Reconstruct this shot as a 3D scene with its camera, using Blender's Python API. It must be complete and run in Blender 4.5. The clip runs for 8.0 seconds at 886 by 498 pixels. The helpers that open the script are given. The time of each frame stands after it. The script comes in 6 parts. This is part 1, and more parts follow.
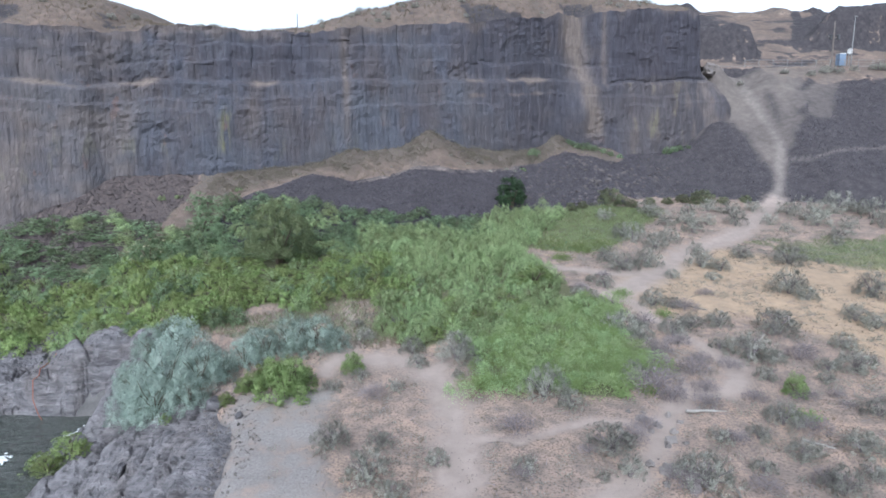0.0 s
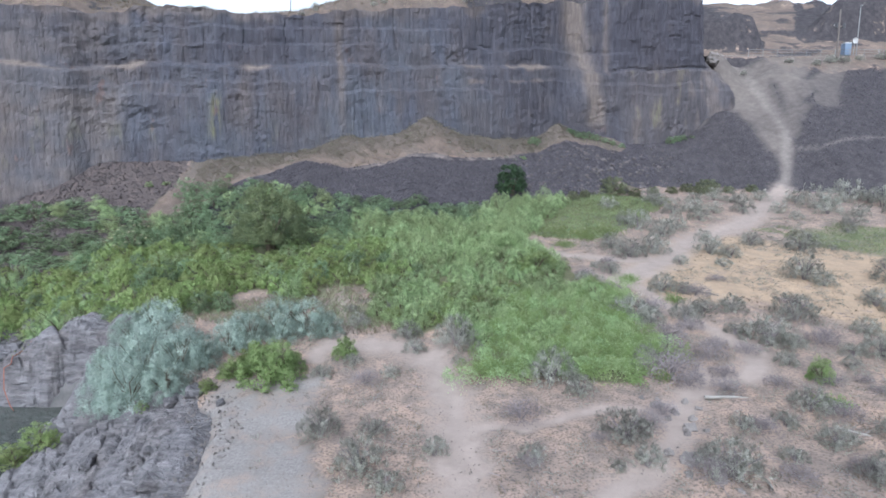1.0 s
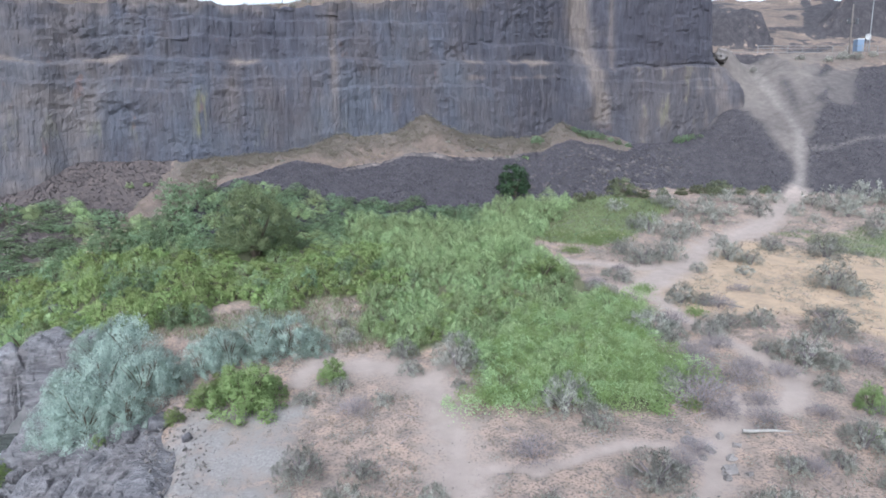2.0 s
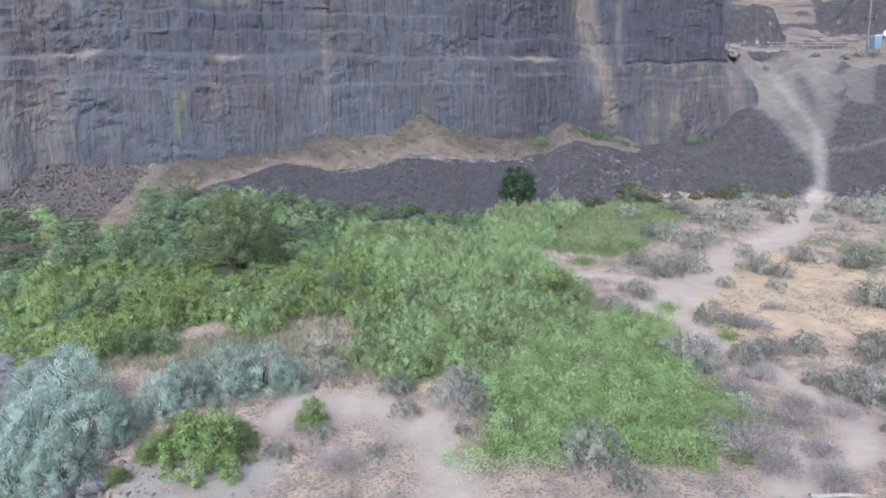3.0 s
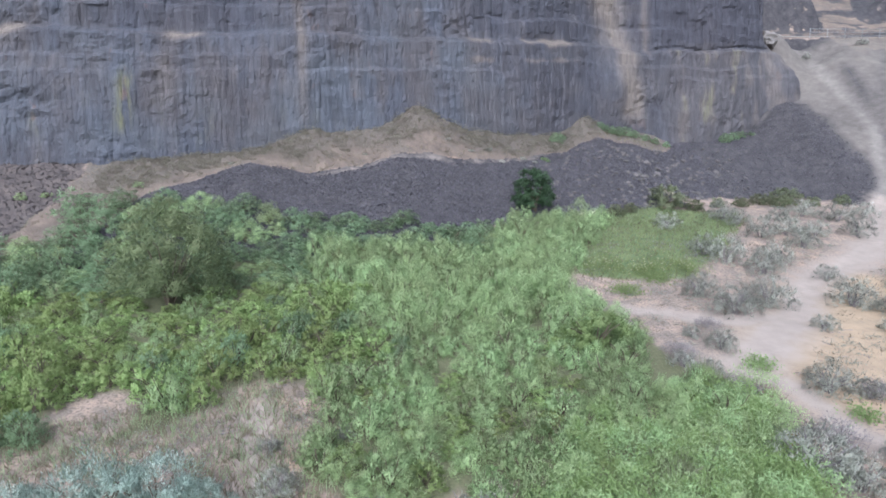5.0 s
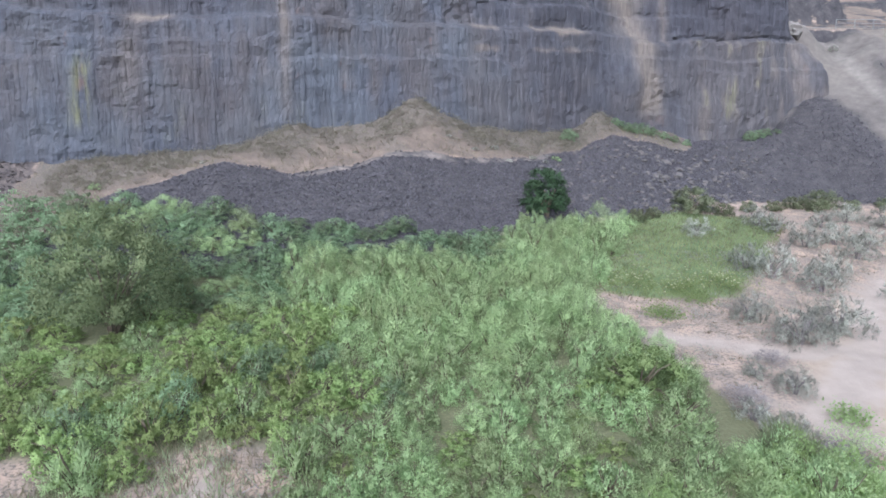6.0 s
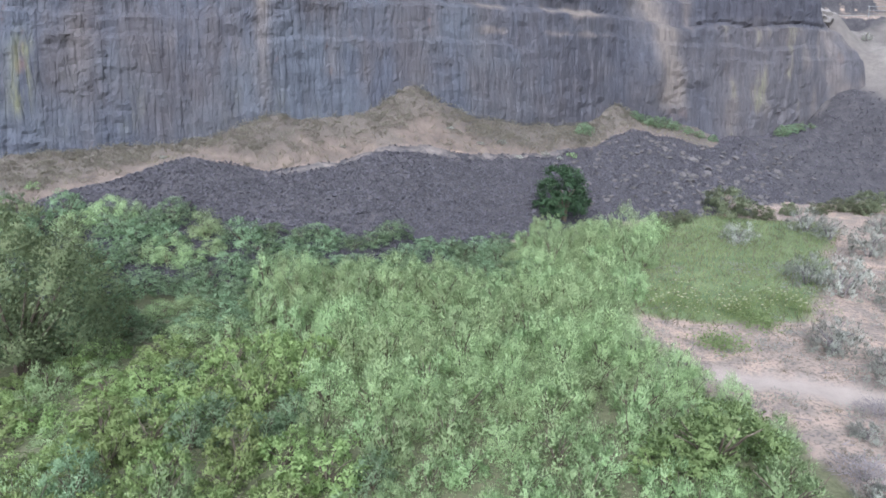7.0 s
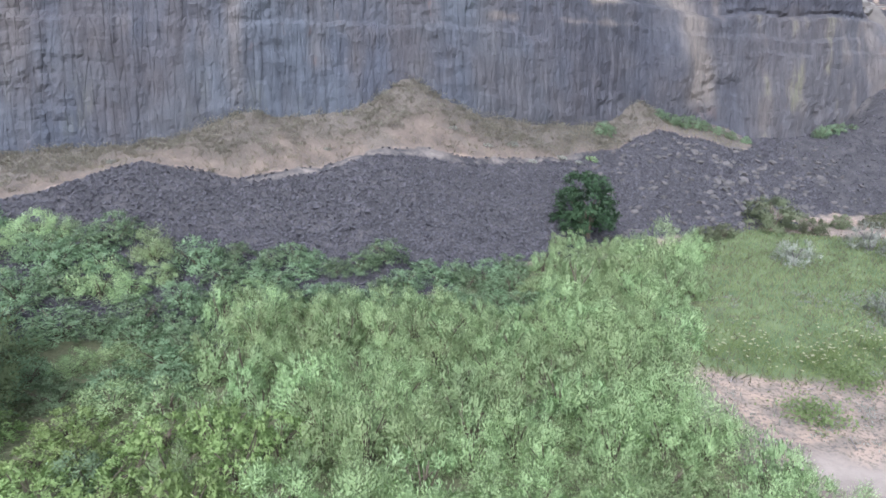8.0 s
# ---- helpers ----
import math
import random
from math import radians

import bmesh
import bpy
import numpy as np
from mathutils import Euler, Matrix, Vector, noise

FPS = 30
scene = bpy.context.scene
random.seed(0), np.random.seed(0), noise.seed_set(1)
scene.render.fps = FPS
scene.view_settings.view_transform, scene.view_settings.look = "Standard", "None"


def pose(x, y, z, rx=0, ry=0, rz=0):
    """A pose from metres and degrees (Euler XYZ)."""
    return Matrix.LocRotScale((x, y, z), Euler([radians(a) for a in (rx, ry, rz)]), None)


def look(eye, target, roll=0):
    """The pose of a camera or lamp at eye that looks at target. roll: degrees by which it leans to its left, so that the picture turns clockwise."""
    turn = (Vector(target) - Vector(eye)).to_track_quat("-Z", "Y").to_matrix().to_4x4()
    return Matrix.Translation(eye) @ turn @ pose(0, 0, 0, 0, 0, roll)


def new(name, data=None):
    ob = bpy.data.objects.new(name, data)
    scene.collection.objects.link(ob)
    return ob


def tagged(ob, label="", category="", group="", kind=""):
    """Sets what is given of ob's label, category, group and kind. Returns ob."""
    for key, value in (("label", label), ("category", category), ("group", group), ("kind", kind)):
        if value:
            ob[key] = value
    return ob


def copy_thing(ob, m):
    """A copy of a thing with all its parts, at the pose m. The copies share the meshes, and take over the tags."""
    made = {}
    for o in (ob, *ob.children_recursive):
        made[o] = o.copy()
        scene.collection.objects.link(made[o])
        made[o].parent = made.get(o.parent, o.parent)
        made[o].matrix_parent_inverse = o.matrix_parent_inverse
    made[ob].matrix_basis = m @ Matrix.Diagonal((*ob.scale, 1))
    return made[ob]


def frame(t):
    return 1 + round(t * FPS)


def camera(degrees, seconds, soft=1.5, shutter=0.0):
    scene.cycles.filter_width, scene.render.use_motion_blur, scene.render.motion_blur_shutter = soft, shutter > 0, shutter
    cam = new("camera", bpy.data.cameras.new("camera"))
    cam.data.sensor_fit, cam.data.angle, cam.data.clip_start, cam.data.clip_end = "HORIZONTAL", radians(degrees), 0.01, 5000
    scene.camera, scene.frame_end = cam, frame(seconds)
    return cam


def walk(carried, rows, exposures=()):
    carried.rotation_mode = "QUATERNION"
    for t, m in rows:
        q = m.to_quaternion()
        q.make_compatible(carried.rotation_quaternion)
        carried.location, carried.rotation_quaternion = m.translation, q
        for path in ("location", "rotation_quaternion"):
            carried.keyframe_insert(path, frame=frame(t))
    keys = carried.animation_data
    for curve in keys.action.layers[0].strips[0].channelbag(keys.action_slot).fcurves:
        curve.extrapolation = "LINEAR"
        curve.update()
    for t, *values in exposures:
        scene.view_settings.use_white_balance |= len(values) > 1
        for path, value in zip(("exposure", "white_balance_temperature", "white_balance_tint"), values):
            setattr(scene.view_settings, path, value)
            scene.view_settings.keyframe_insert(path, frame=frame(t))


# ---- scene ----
cam = camera(73.7, 8.0, 1.68)
ROWS = [
    # seconds, x, y, z, yaw, pitch, roll
    (0, 0.000, 0.000, 12.773, 0.00, -8.20, 0.00),
    (0.5, -0.048, 0.881, 11.878, -0.17, -8.15, -0.01),
    (1, -0.071, 2.113, 11.128, -0.26, -8.12, -0.05),
    (1.5, -0.096, 3.794, 11.051, -0.36, -8.11, -0.06),
    (3, -0.141, 10.336, 11.251, -0.58, -7.97, -0.06),
    (3.5, -0.166, 12.811, 11.005, -0.69, -7.88, -0.04),
    (4, -0.166, 15.482, 11.035, -0.72, -7.84, -0.07),
    (4.5, -0.230, 18.265, 11.199, -0.80, -7.83, -0.09),
    (6, -0.370, 26.994, 11.054, -1.04, -7.65, -0.12),
    (6.5, -0.384, 30.041, 10.893, -1.10, -7.53, -0.13),
    (7, -0.361, 33.121, 10.732, -1.11, -7.48, -0.14),
    (7.5, -0.376, 36.192, 10.862, -1.14, -7.50, -0.21),
    (8, -0.360, 39.170, 11.158, -1.12, -7.51, -0.32),
]
# seconds, stops, kelvin, tint
EXPOSURES = [(0, 1.22, 5580, 8), (1.5, 1.37, 5580, 8), (3, 1.47, 5580, 8), (4.5, 1.5, 5580, 8), (6, 1.58, 5580, 8), (8, 1.68, 5580, 8)]
walk(cam, [(t, pose(x, y, z, 90 + pitch, roll, yaw)) for t, x, y, z, yaw, pitch, roll in ROWS], EXPOSURES)

# ---- light: a bright, thinly overcast evening ----
SUN_HIGH, SUN_ROUND = radians(42), radians(196)
world = bpy.data.worlds.new("sky")
scene.world = world
world.use_nodes = True
nt = world.node_tree
sky = nt.nodes.new("ShaderNodeTexSky")
sky.sky_type = "NISHITA"
sky.sun_disc = False
sky.sun_elevation, sky.sun_rotation = SUN_HIGH, SUN_ROUND
sky.air_density, sky.dust_density, sky.ozone_density = 1.0, 2.0, 1.0
# a thin veil of cloud takes most of the blue out of the sky
veil, pale = nt.nodes.new("ShaderNodeMix"), nt.nodes.new("ShaderNodeRGBToBW")
veil.data_type = "RGBA"
veil.inputs[0].default_value = 0.8
nt.links.new(sky.outputs[0], pale.inputs[0])
nt.links.new(sky.outputs[0], veil.inputs[6])
nt.links.new(pale.outputs[0], veil.inputs[7])
nt.links.new(veil.outputs[2], nt.nodes["Background"].inputs[0])
nt.nodes["Background"].inputs[1].default_value = 0.165
sun = new("sun", bpy.data.lights.new("sun", "SUN"))
sun.data.energy, sun.data.angle, sun.data.color = 1.15, radians(40), (1.0, 0.97, 0.93)
sun.matrix_world = look((0, 0, 60), (-math.sin(SUN_ROUND) * math.cos(SUN_HIGH), -math.cos(SUN_ROUND) * math.cos(SUN_HIGH), 60 - math.sin(SUN_HIGH)))

# ---- the lie of the land ----
# -- land --
def lattice(ix, iy, seed):
    h = (ix.astype(np.int64) * 374761393 + iy.astype(np.int64) * 668265263 + seed * 974634541) & 0x7FFFFFFF
    h = ((h ^ (h >> 13)) * 1274126177) & 0x7FFFFFFF
    return ((h ^ (h >> 16)) & 0xFFFF) / 65535.0


def grain(x, y, size, seed=0, octaves=3):
    """Smooth noise from -1 to 1 on a plane, with the largest swell of that size in metres."""
    x, y = np.broadcast_arrays(np.asarray(x, float), np.asarray(y, float))
    out, much, total = np.zeros(x.shape), 1.0, 0.0
    for n in range(octaves):
        u, v = x / size * 2**n + 17.3 * n, y / size * 2**n - 9.1 * n
        iu, iv = np.floor(u), np.floor(v)
        fu, fv = u - iu, v - iv
        fu, fv = fu * fu * (3 - 2 * fu), fv * fv * (3 - 2 * fv)
        a = lattice(iu, iv, seed + n) * (1 - fu) + lattice(iu + 1, iv, seed + n) * fu
        b = lattice(iu, iv + 1, seed + n) * (1 - fu) + lattice(iu + 1, iv + 1, seed + n) * fu
        out, total, much = out + much * (2 * (a * (1 - fv) + b * fv) - 1), total + much, much * 0.5
    return out / total


def between(v, lo, hi):
    v = np.clip((np.asarray(v, float) - lo) / (hi - lo), 0, 1)
    return v * v * (3 - 2 * v)


def bump(x, y, cx, cy, rx, ry, high):
    return high * np.exp(-(((x - cx) / rx) ** 2) - ((y - cy) / ry) ** 2)


WATER = -4.2
# the foot of the cliff: x, y, height of the foot, width of the apron, height of the scree's crest
FOOT = np.array([
    (-400, 30, 3.0, 1.5, 2.0), (-95, 58, 3.0, 1.5, 2.5), (-50, 66.6, 5.4, 1.5, 5.0), (-44.5, 67.6, 8.6, 2, 7.6), (-38, 68.8, 11.2, 3.5, 8.8),
    (-26, 71.1, 11.8, 4.5, 8.6), (-19.5, 73.2, 12.4, 4.5, 10.6), (-15.5, 74.6, 12.8, 4, 11.7), (-11, 76.0, 14.0, 4.5, 11.1), (-6.5, 77.5, 14.6, 4.5, 11.8),
    (-3.5, 78.5, 14.9, 4, 12.8), (1.2, 80.4, 14.8, 4.5, 12.1), (7.6, 83.5, 14.8, 4, 12.1), (11.5, 85.6, 14.8, 3, 12.9), (18, 90, 15.6, 3, 14.0),
    (24, 91.4, 15.4, 2.5, 14.0), (28.5, 92.5, 14.3, 2, 13.6), (33.3, 93.8, 14.6, 2, 14.1), (39.5, 96.3, 15.9, 1.5, 15.5),
    (44, 98.8, 20.2, 1.0, 19.8), (49, 102.5, 23.6, 0.5, 23.5), (56, 104.5, 27.8, 0.5, 27.7), (67, 105.3, 28.7, 0.5, 28.6), (400, 110, 29, 0.5, 29)], float)


def foot(x, col):
    return np.interp(x, FOOT[:, 0], FOOT[:, col])


def low_land(x, y):
    """The flat by the river, without the scree."""
    z = np.interp(y, [-60, 0, 20, 31, 44, 57, 72, 90, 120], [-4.5, -3.5, -1.0, 0.0, 1.9, 3.9, 6.6, 8.4, 9.5])
    z = z + 0.03 * np.clip(x, 0, 30) * between(40 - y, 0, 20)
    # the bank falls to the river in the west
    edge = -14.0 - 0.55 * (y - 33) + grain(x, y, 7, 5) * 1.6
    fall = between(edge - x, 0.0, 13.0)
    z = z - fall * (2.6 + 0.10 * np.clip(60 - y, -5, 26))
    return z


def inside(x, y, poly):
    """Signed distance in metres to a closed line in plan, positive inside."""
    x, y = np.broadcast_arrays(np.asarray(x, float), np.asarray(y, float))
    best, odd = np.full(x.shape, 1e9), np.zeros(x.shape, bool)
    for (ax, ay), (bx, by) in zip(poly, poly[1:] + poly[:1]):
        t = np.clip(((x - ax) * (bx - ax) + (y - ay) * (by - ay)) / ((bx - ax) ** 2 + (by - ay) ** 2), 0, 1)
        best = np.minimum(best, np.hypot(x - ax - t * (bx - ax), y - ay - t * (by - ay)))
        if ay != by:
            odd ^= ((ay > y) != (by > y)) & (x < (bx - ax) * (y - ay) / (by - ay) + ax)
    return np.where(odd, best, -best)


POOL = [(-120, 44), (-60, 41), (-34, 38.0), (-28, 38.3), (-23.0, 38.4), (-21.4, 36.8), (-20.9, 35.2), (-21.9, 34.2), (-23.6, 33.5), (-24.6, 32.3), (-25.0, 30.8), (-25.8, 28.0), (-27, 20), (-30, 0), (-60, -30), (-300, -60), (-300, 60)]


def pool(x, y):
    """How deep in the river a place is, 0 to 1."""
    return between(inside(x, y, POOL) + 0.5 * grain(x, y, 2.0, 8), -0.3, 0.9)


def ground_z(x, y, fine=True):
    x, y = np.broadcast_arrays(np.asarray(x, float), np.asarray(y, float))
    d = foot(x, 1) - y
    low = low_land(x, y) + grain(x, y, 9, 1) * 0.30
    zb, wide, zc = foot(x, 2), foot(x, 3) + grain(x, x * 0, 9, 2) * 1.2, foot(x, 4)
    apron = zb + (zc - zb) * np.clip(d / np.maximum(wide, 0.3), 0, 1) - np.clip(d - wide, 0, 99) * 0.68
    apron = np.where(d < 0, np.maximum(zb, np.minimum(zb + np.clip(-d, 0, 9) * np.where(x > 45, 0.8, 0.1), 29.6)), apron)
    apron = apron + bump(x, y, -1.4 + 1.2 * grain(x, y, 2.0, 9), 79.5, 2.2, 3.5, 1.5) + bump(x, y, -0.6, 79.5, 6.0, 3.2, 0.75) + bump(x, y, -12.2, 75.6, 2.4, 2.2, 0.9) + 0.25 * grain(x, y, 1.6, 10) * between(4.5 - d, 0, 2) + bump(x, y, 16.6, 89.3, 2.2, 2.5, 1.5) + bump(x, y, 47.0, 105.0, 2.4, 3.0, 4.0)
    k = 0.8
    z = np.maximum(low, apron) + k * np.log1p(np.exp(-np.abs(low - apron) / k)) * between(apron - low, -6, 0.0)
    z = z + grain(x, y, 2.2, 3) * 0.10
    deep = pool(x, y)
    z = z * (1 - deep) + np.minimum(z, WATER - 0.9) * deep
    if fine:
        z = z + grain(x, y, 0.8, 4) * 0.04
    return z


# -- end land --

# ---- materials ----
def material(name, rough=0.9, metal=0.0):
    m = bpy.data.materials.new(name)
    m.use_nodes = True
    b = m.node_tree.nodes["Principled BSDF"]
    b.inputs["Roughness"].default_value, b.inputs["Metallic"].default_value = rough, metal
    b.inputs["Specular IOR Level"].default_value = 0.25
    return m, m.node_tree, b


def add(nt, kind, **values):
    n = nt.nodes.new("ShaderNode" + kind)
    for key, v in values.items():
        if key in n.inputs:
            n.inputs[key].default_value = v
    return n


def where(nt, scale=(1, 1, 1)):
    c = nt.nodes.new("ShaderNodeTexCoord")
    m = nt.nodes.new("ShaderNodeMapping")
    m.inputs["Scale"].default_value = scale
    nt.links.new(c.outputs["Object"], m.inputs[0])
    return m.outputs[0]


def noise_of(nt, at, size, detail=5.0, rough=0.6):
    n = add(nt, "TexNoise", Scale=1.0 / size, Detail=detail, Roughness=rough)
    nt.links.new(at, n.inputs["Vector"])
    return n.outputs["Fac"]


def ramp(nt, fac, stops):
    r = nt.nodes.new("ShaderNodeValToRGB")
    while len(r.color_ramp.elements) < len(stops):
        r.color_ramp.elements.new(0.5)
    for e, (p, c) in zip(r.color_ramp.elements, stops):
        e.position, e.color = p, (*c, 1) if len(c) == 3 else c
    nt.links.new(fac, r.inputs[0])
    return r.outputs[0]


def grey(v):
    return (v, v, v)


def mix(nt, fac, a, b, how="MIX"):
    m = nt.nodes.new("ShaderNodeMix")
    m.data_type, m.blend_type = "RGBA", how
    for socket, v in ((m.inputs[0], fac), (m.inputs[6], a), (m.inputs[7], b)):
        if isinstance(v, (int, float)):
            socket.default_value = v
        elif isinstance(v, tuple):
            socket.default_value = (*v, 1)
        else:
            nt.links.new(v, socket)
    return m.outputs[2]


def maths(nt, op, a, b=0.0, clamp=False):
    m = nt.nodes.new("ShaderNodeMath")
    m.operation, m.use_clamp = op, clamp
    for socket, v in ((m.inputs[0], a), (m.inputs[1], b)):
        if isinstance(v, (int, float)):
            socket.default_value = v
        else:
            nt.links.new(v, socket)
    return m.outputs[0]


def mask(nt, name):
    a = nt.nodes.new("ShaderNodeAttribute")
    a.attribute_name = name
    return a.outputs["Fac"]


def relief(nt, b, height, strength=0.5, distance=0.05):
    n = add(nt, "Bump", Strength=strength, Distance=distance)
    nt.links.new(height, n.inputs["Height"])
    nt.links.new(n.outputs[0], b.inputs["Normal"])


def soil_material():
    """Dry sandy soil with worn trails, dry grass, green sward, grey river rock and dark scree, by masks on the sheet."""
    m, nt, b = material("dry_soil", 0.95)
    at = where(nt)
    big, mid, small = noise_of(nt, at, 6.0), noise_of(nt, at, 0.9), noise_of(nt, at, 0.12)
    soil = ramp(nt, big, [(0.3, (0.229, 0.177, 0.150)), (0.5, (0.294, 0.220, 0.179)), (0.7, (0.347, 0.249, 0.189))])
    soil = mix(nt, maths(nt, "MULTIPLY", ramp(nt, mid, [(0.42, grey(0)), (0.6, grey(1))]), 0.75), soil, (0.155, 0.128, 0.113))
    soil = mix(nt, maths(nt, "MULTIPLY", ramp(nt, small, [(0.5, grey(0)), (0.6, grey(1))]), 0.85), soil, (0.095, 0.082, 0.074))

    def edge(name, soft=0.25):
        v = maths(nt, "ADD", mask(nt, name), maths(nt, "MULTIPLY", maths(nt, "SUBTRACT", mid, 0.5), 0.9))
        return ramp(nt, v, [(0.5 - soft, grey(0)), (0.5 + soft, grey(1))])

    col = mix(nt, edge("gravel"), soil, ramp(nt, small, [(0.3, (0.16, 0.146, 0.139)), (0.7, (0.26, 0.24, 0.228))]))
    col = mix(nt, edge("gold"), col, ramp(nt, mid, [(0.35, (0.259, 0.196, 0.140)), (0.65, (0.344, 0.253, 0.175))]))
    col = mix(nt, edge("green"), col, ramp(nt, mid, [(0.35, (0.08, 0.108, 0.05)), (0.7, (0.145, 0.172, 0.083))]))
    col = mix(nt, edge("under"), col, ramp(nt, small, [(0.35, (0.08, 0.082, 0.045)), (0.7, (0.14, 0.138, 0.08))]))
    col = mix(nt, edge("tan"), col, ramp(nt, mid, [(0.3, (0.08, 0.063, 0.055)), (0.5, (0.125, 0.096, 0.081)), (0.7, (0.175, 0.132, 0.107))]))
    patchy = maths(nt, "MAXIMUM", mask(nt, "brush"), ramp(nt, noise_of(nt, at, 2.6, 5), [(0.48, grey(0)), (0.62, grey(0.7))]))
    weedy = maths(nt, "MULTIPLY", maths(nt, "MULTIPLY", edge("tan"), patchy), ramp(nt, mid, [(0.3, grey(0.45)), (0.6, grey(0.95))]))
    col = mix(nt, weedy, col, ramp(nt, small, [(0.35, (0.072, 0.062, 0.055)), (0.65, (0.128, 0.109, 0.095))]))
    col = mix(nt, edge("talus", 0.3), col, ramp(nt, maths(nt, "ADD", maths(nt, "MULTIPLY", mid, 0.5), maths(nt, "MULTIPLY", small, 0.5)), [(0.38, (0.048, 0.04, 0.041)), (0.5, (0.074, 0.06, 0.058)), (0.62, (0.115, 0.092, 0.083))]))
    col = mix(nt, edge("scree", 0.12), col, ramp(nt, maths(nt, "ADD", maths(nt, "MULTIPLY", small, 0.5), maths(nt, "MULTIPLY", mid, 0.5)), [(0.36, (0.026, 0.024, 0.027)), (0.5, (0.045, 0.041, 0.045)), (0.64, (0.078, 0.068, 0.07))]))
    col = mix(nt, mask(nt, "slide"), col, ramp(nt, maths(nt, "ADD", maths(nt, "MULTIPLY", big, 0.4), maths(nt, "MULTIPLY", mid, 0.6)), [(0.35, (0.108, 0.093, 0.085)), (0.65, (0.165, 0.142, 0.128))]))
    col = mix(nt, maths(nt, "MULTIPLY", mask(nt, "worn"), 0.75), col, ramp(nt, mid, [(0.35, (0.165, 0.144, 0.133)), (0.65, (0.22, 0.194, 0.18))]))
    col = mix(nt, edge("rock", 0.12), col, ramp(nt, mid, [(0.3, (0.07, 0.067, 0.068)), (0.5, (0.11, 0.105, 0.104)), (0.7, (0.15, 0.143, 0.14))]))
    col = mix(nt, edge("trail", 0.3), col, ramp(nt, mid, [(0.3, (0.24, 0.198, 0.175)), (0.7, (0.30, 0.246, 0.216))]))
    nt.links.new(col, b.inputs["Base Color"])
    relief(nt, b, maths(nt, "ADD", maths(nt, "MULTIPLY", mid, 0.7), maths(nt, "MULTIPLY", small, 0.4)), 0.7, 0.15)
    return m


def basalt_material(name="basalt", warm=0.0):
    """Weathered columnar basalt: purple-grey with the blue of haze mixed in, pale scale, rust and straw-coloured dust,
    and a little yellow lichen.
    """
    m, nt, b = material(name, 0.9)
    at = where(nt)
    tall = where(nt, (1, 1, 0.16))
    streak, big, fine = noise_of(nt, tall, 0.55, 6), noise_of(nt, at, 9.0, 4), noise_of(nt, at, 0.25, 5)
    drift = noise_of(nt, where(nt, (1, 1, 0.3)), 4.0, 5)
    joints = nt.nodes.new("ShaderNodeTexVoronoi")
    joints.feature = "DISTANCE_TO_EDGE"
    joints.inputs["Scale"].default_value = 2.1
    nt.links.new(where(nt, (1, 1, 0.12)), joints.inputs["Vector"])
    crack = ramp(nt, joints.outputs["Distance"], [(0.0, grey(0)), (0.09, grey(1))])
    needle = noise_of(nt, where(nt, (1, 1, 0.1)), 0.2, 4)
    tone = maths(nt, "ADD", maths(nt, "MULTIPLY", streak, 0.5), maths(nt, "MULTIPLY", needle, 0.5))
    # extra blue in these greys stands in for haze over the distance
    col = ramp(nt, tone, [(0.34, (0.048, 0.049, 0.063)), (0.5, (0.062, 0.064, 0.081)), (0.66, (0.083, 0.086, 0.107))])
    col = mix(nt, ramp(nt, drift, [(0.42, grey(0)), (0.62, grey(0.75))]), col, ramp(nt, streak, [(0.3, (0.052, 0.045, 0.048)), (0.7, (0.086, 0.074, 0.076))]))
    col = mix(nt, ramp(nt, big, [(0.45, grey(0)), (0.6, grey(0.4))]), col, ramp(nt, streak, [(0.3, (0.057, 0.061, 0.074)), (0.7, (0.101, 0.110, 0.127))]))
    rust = ramp(nt, noise_of(nt, where(nt, (1, 1, 0.5)), 2.2, 3), [(0.66, grey(0)), (0.72, grey(0.5))])
    col = mix(nt, rust, col, (0.116, 0.065, 0.054))
    col = mix(nt, mask(nt, "dust"), col, ramp(nt, streak, [(0.3, (0.112, 0.093, 0.085)), (0.7, (0.181, 0.149, 0.131))]))
    col = mix(nt, mask(nt, "dark"), col, ramp(nt, streak, [(0.3, (0.031, 0.029, 0.037)), (0.7, (0.058, 0.055, 0.068))]))
    lich = maths(nt, "MULTIPLY", mask(nt, "lichen"), ramp(nt, streak, [(0.42, grey(0)), (0.6, grey(0.8))]))
    col = mix(nt, lich, col, (0.146, 0.143, 0.077))
    col = mix(nt, maths(nt, "MULTIPLY", maths(nt, "SUBTRACT", 1.0, crack), 0.2), col, (0.03, 0.028, 0.031))
    nt.links.new(col, b.inputs["Base Color"])
    relief(nt, b, maths(nt, "ADD", maths(nt, "ADD", fine, streak), maths(nt, "MULTIPLY", crack, 0.3)), 0.8, 0.14)
    return m


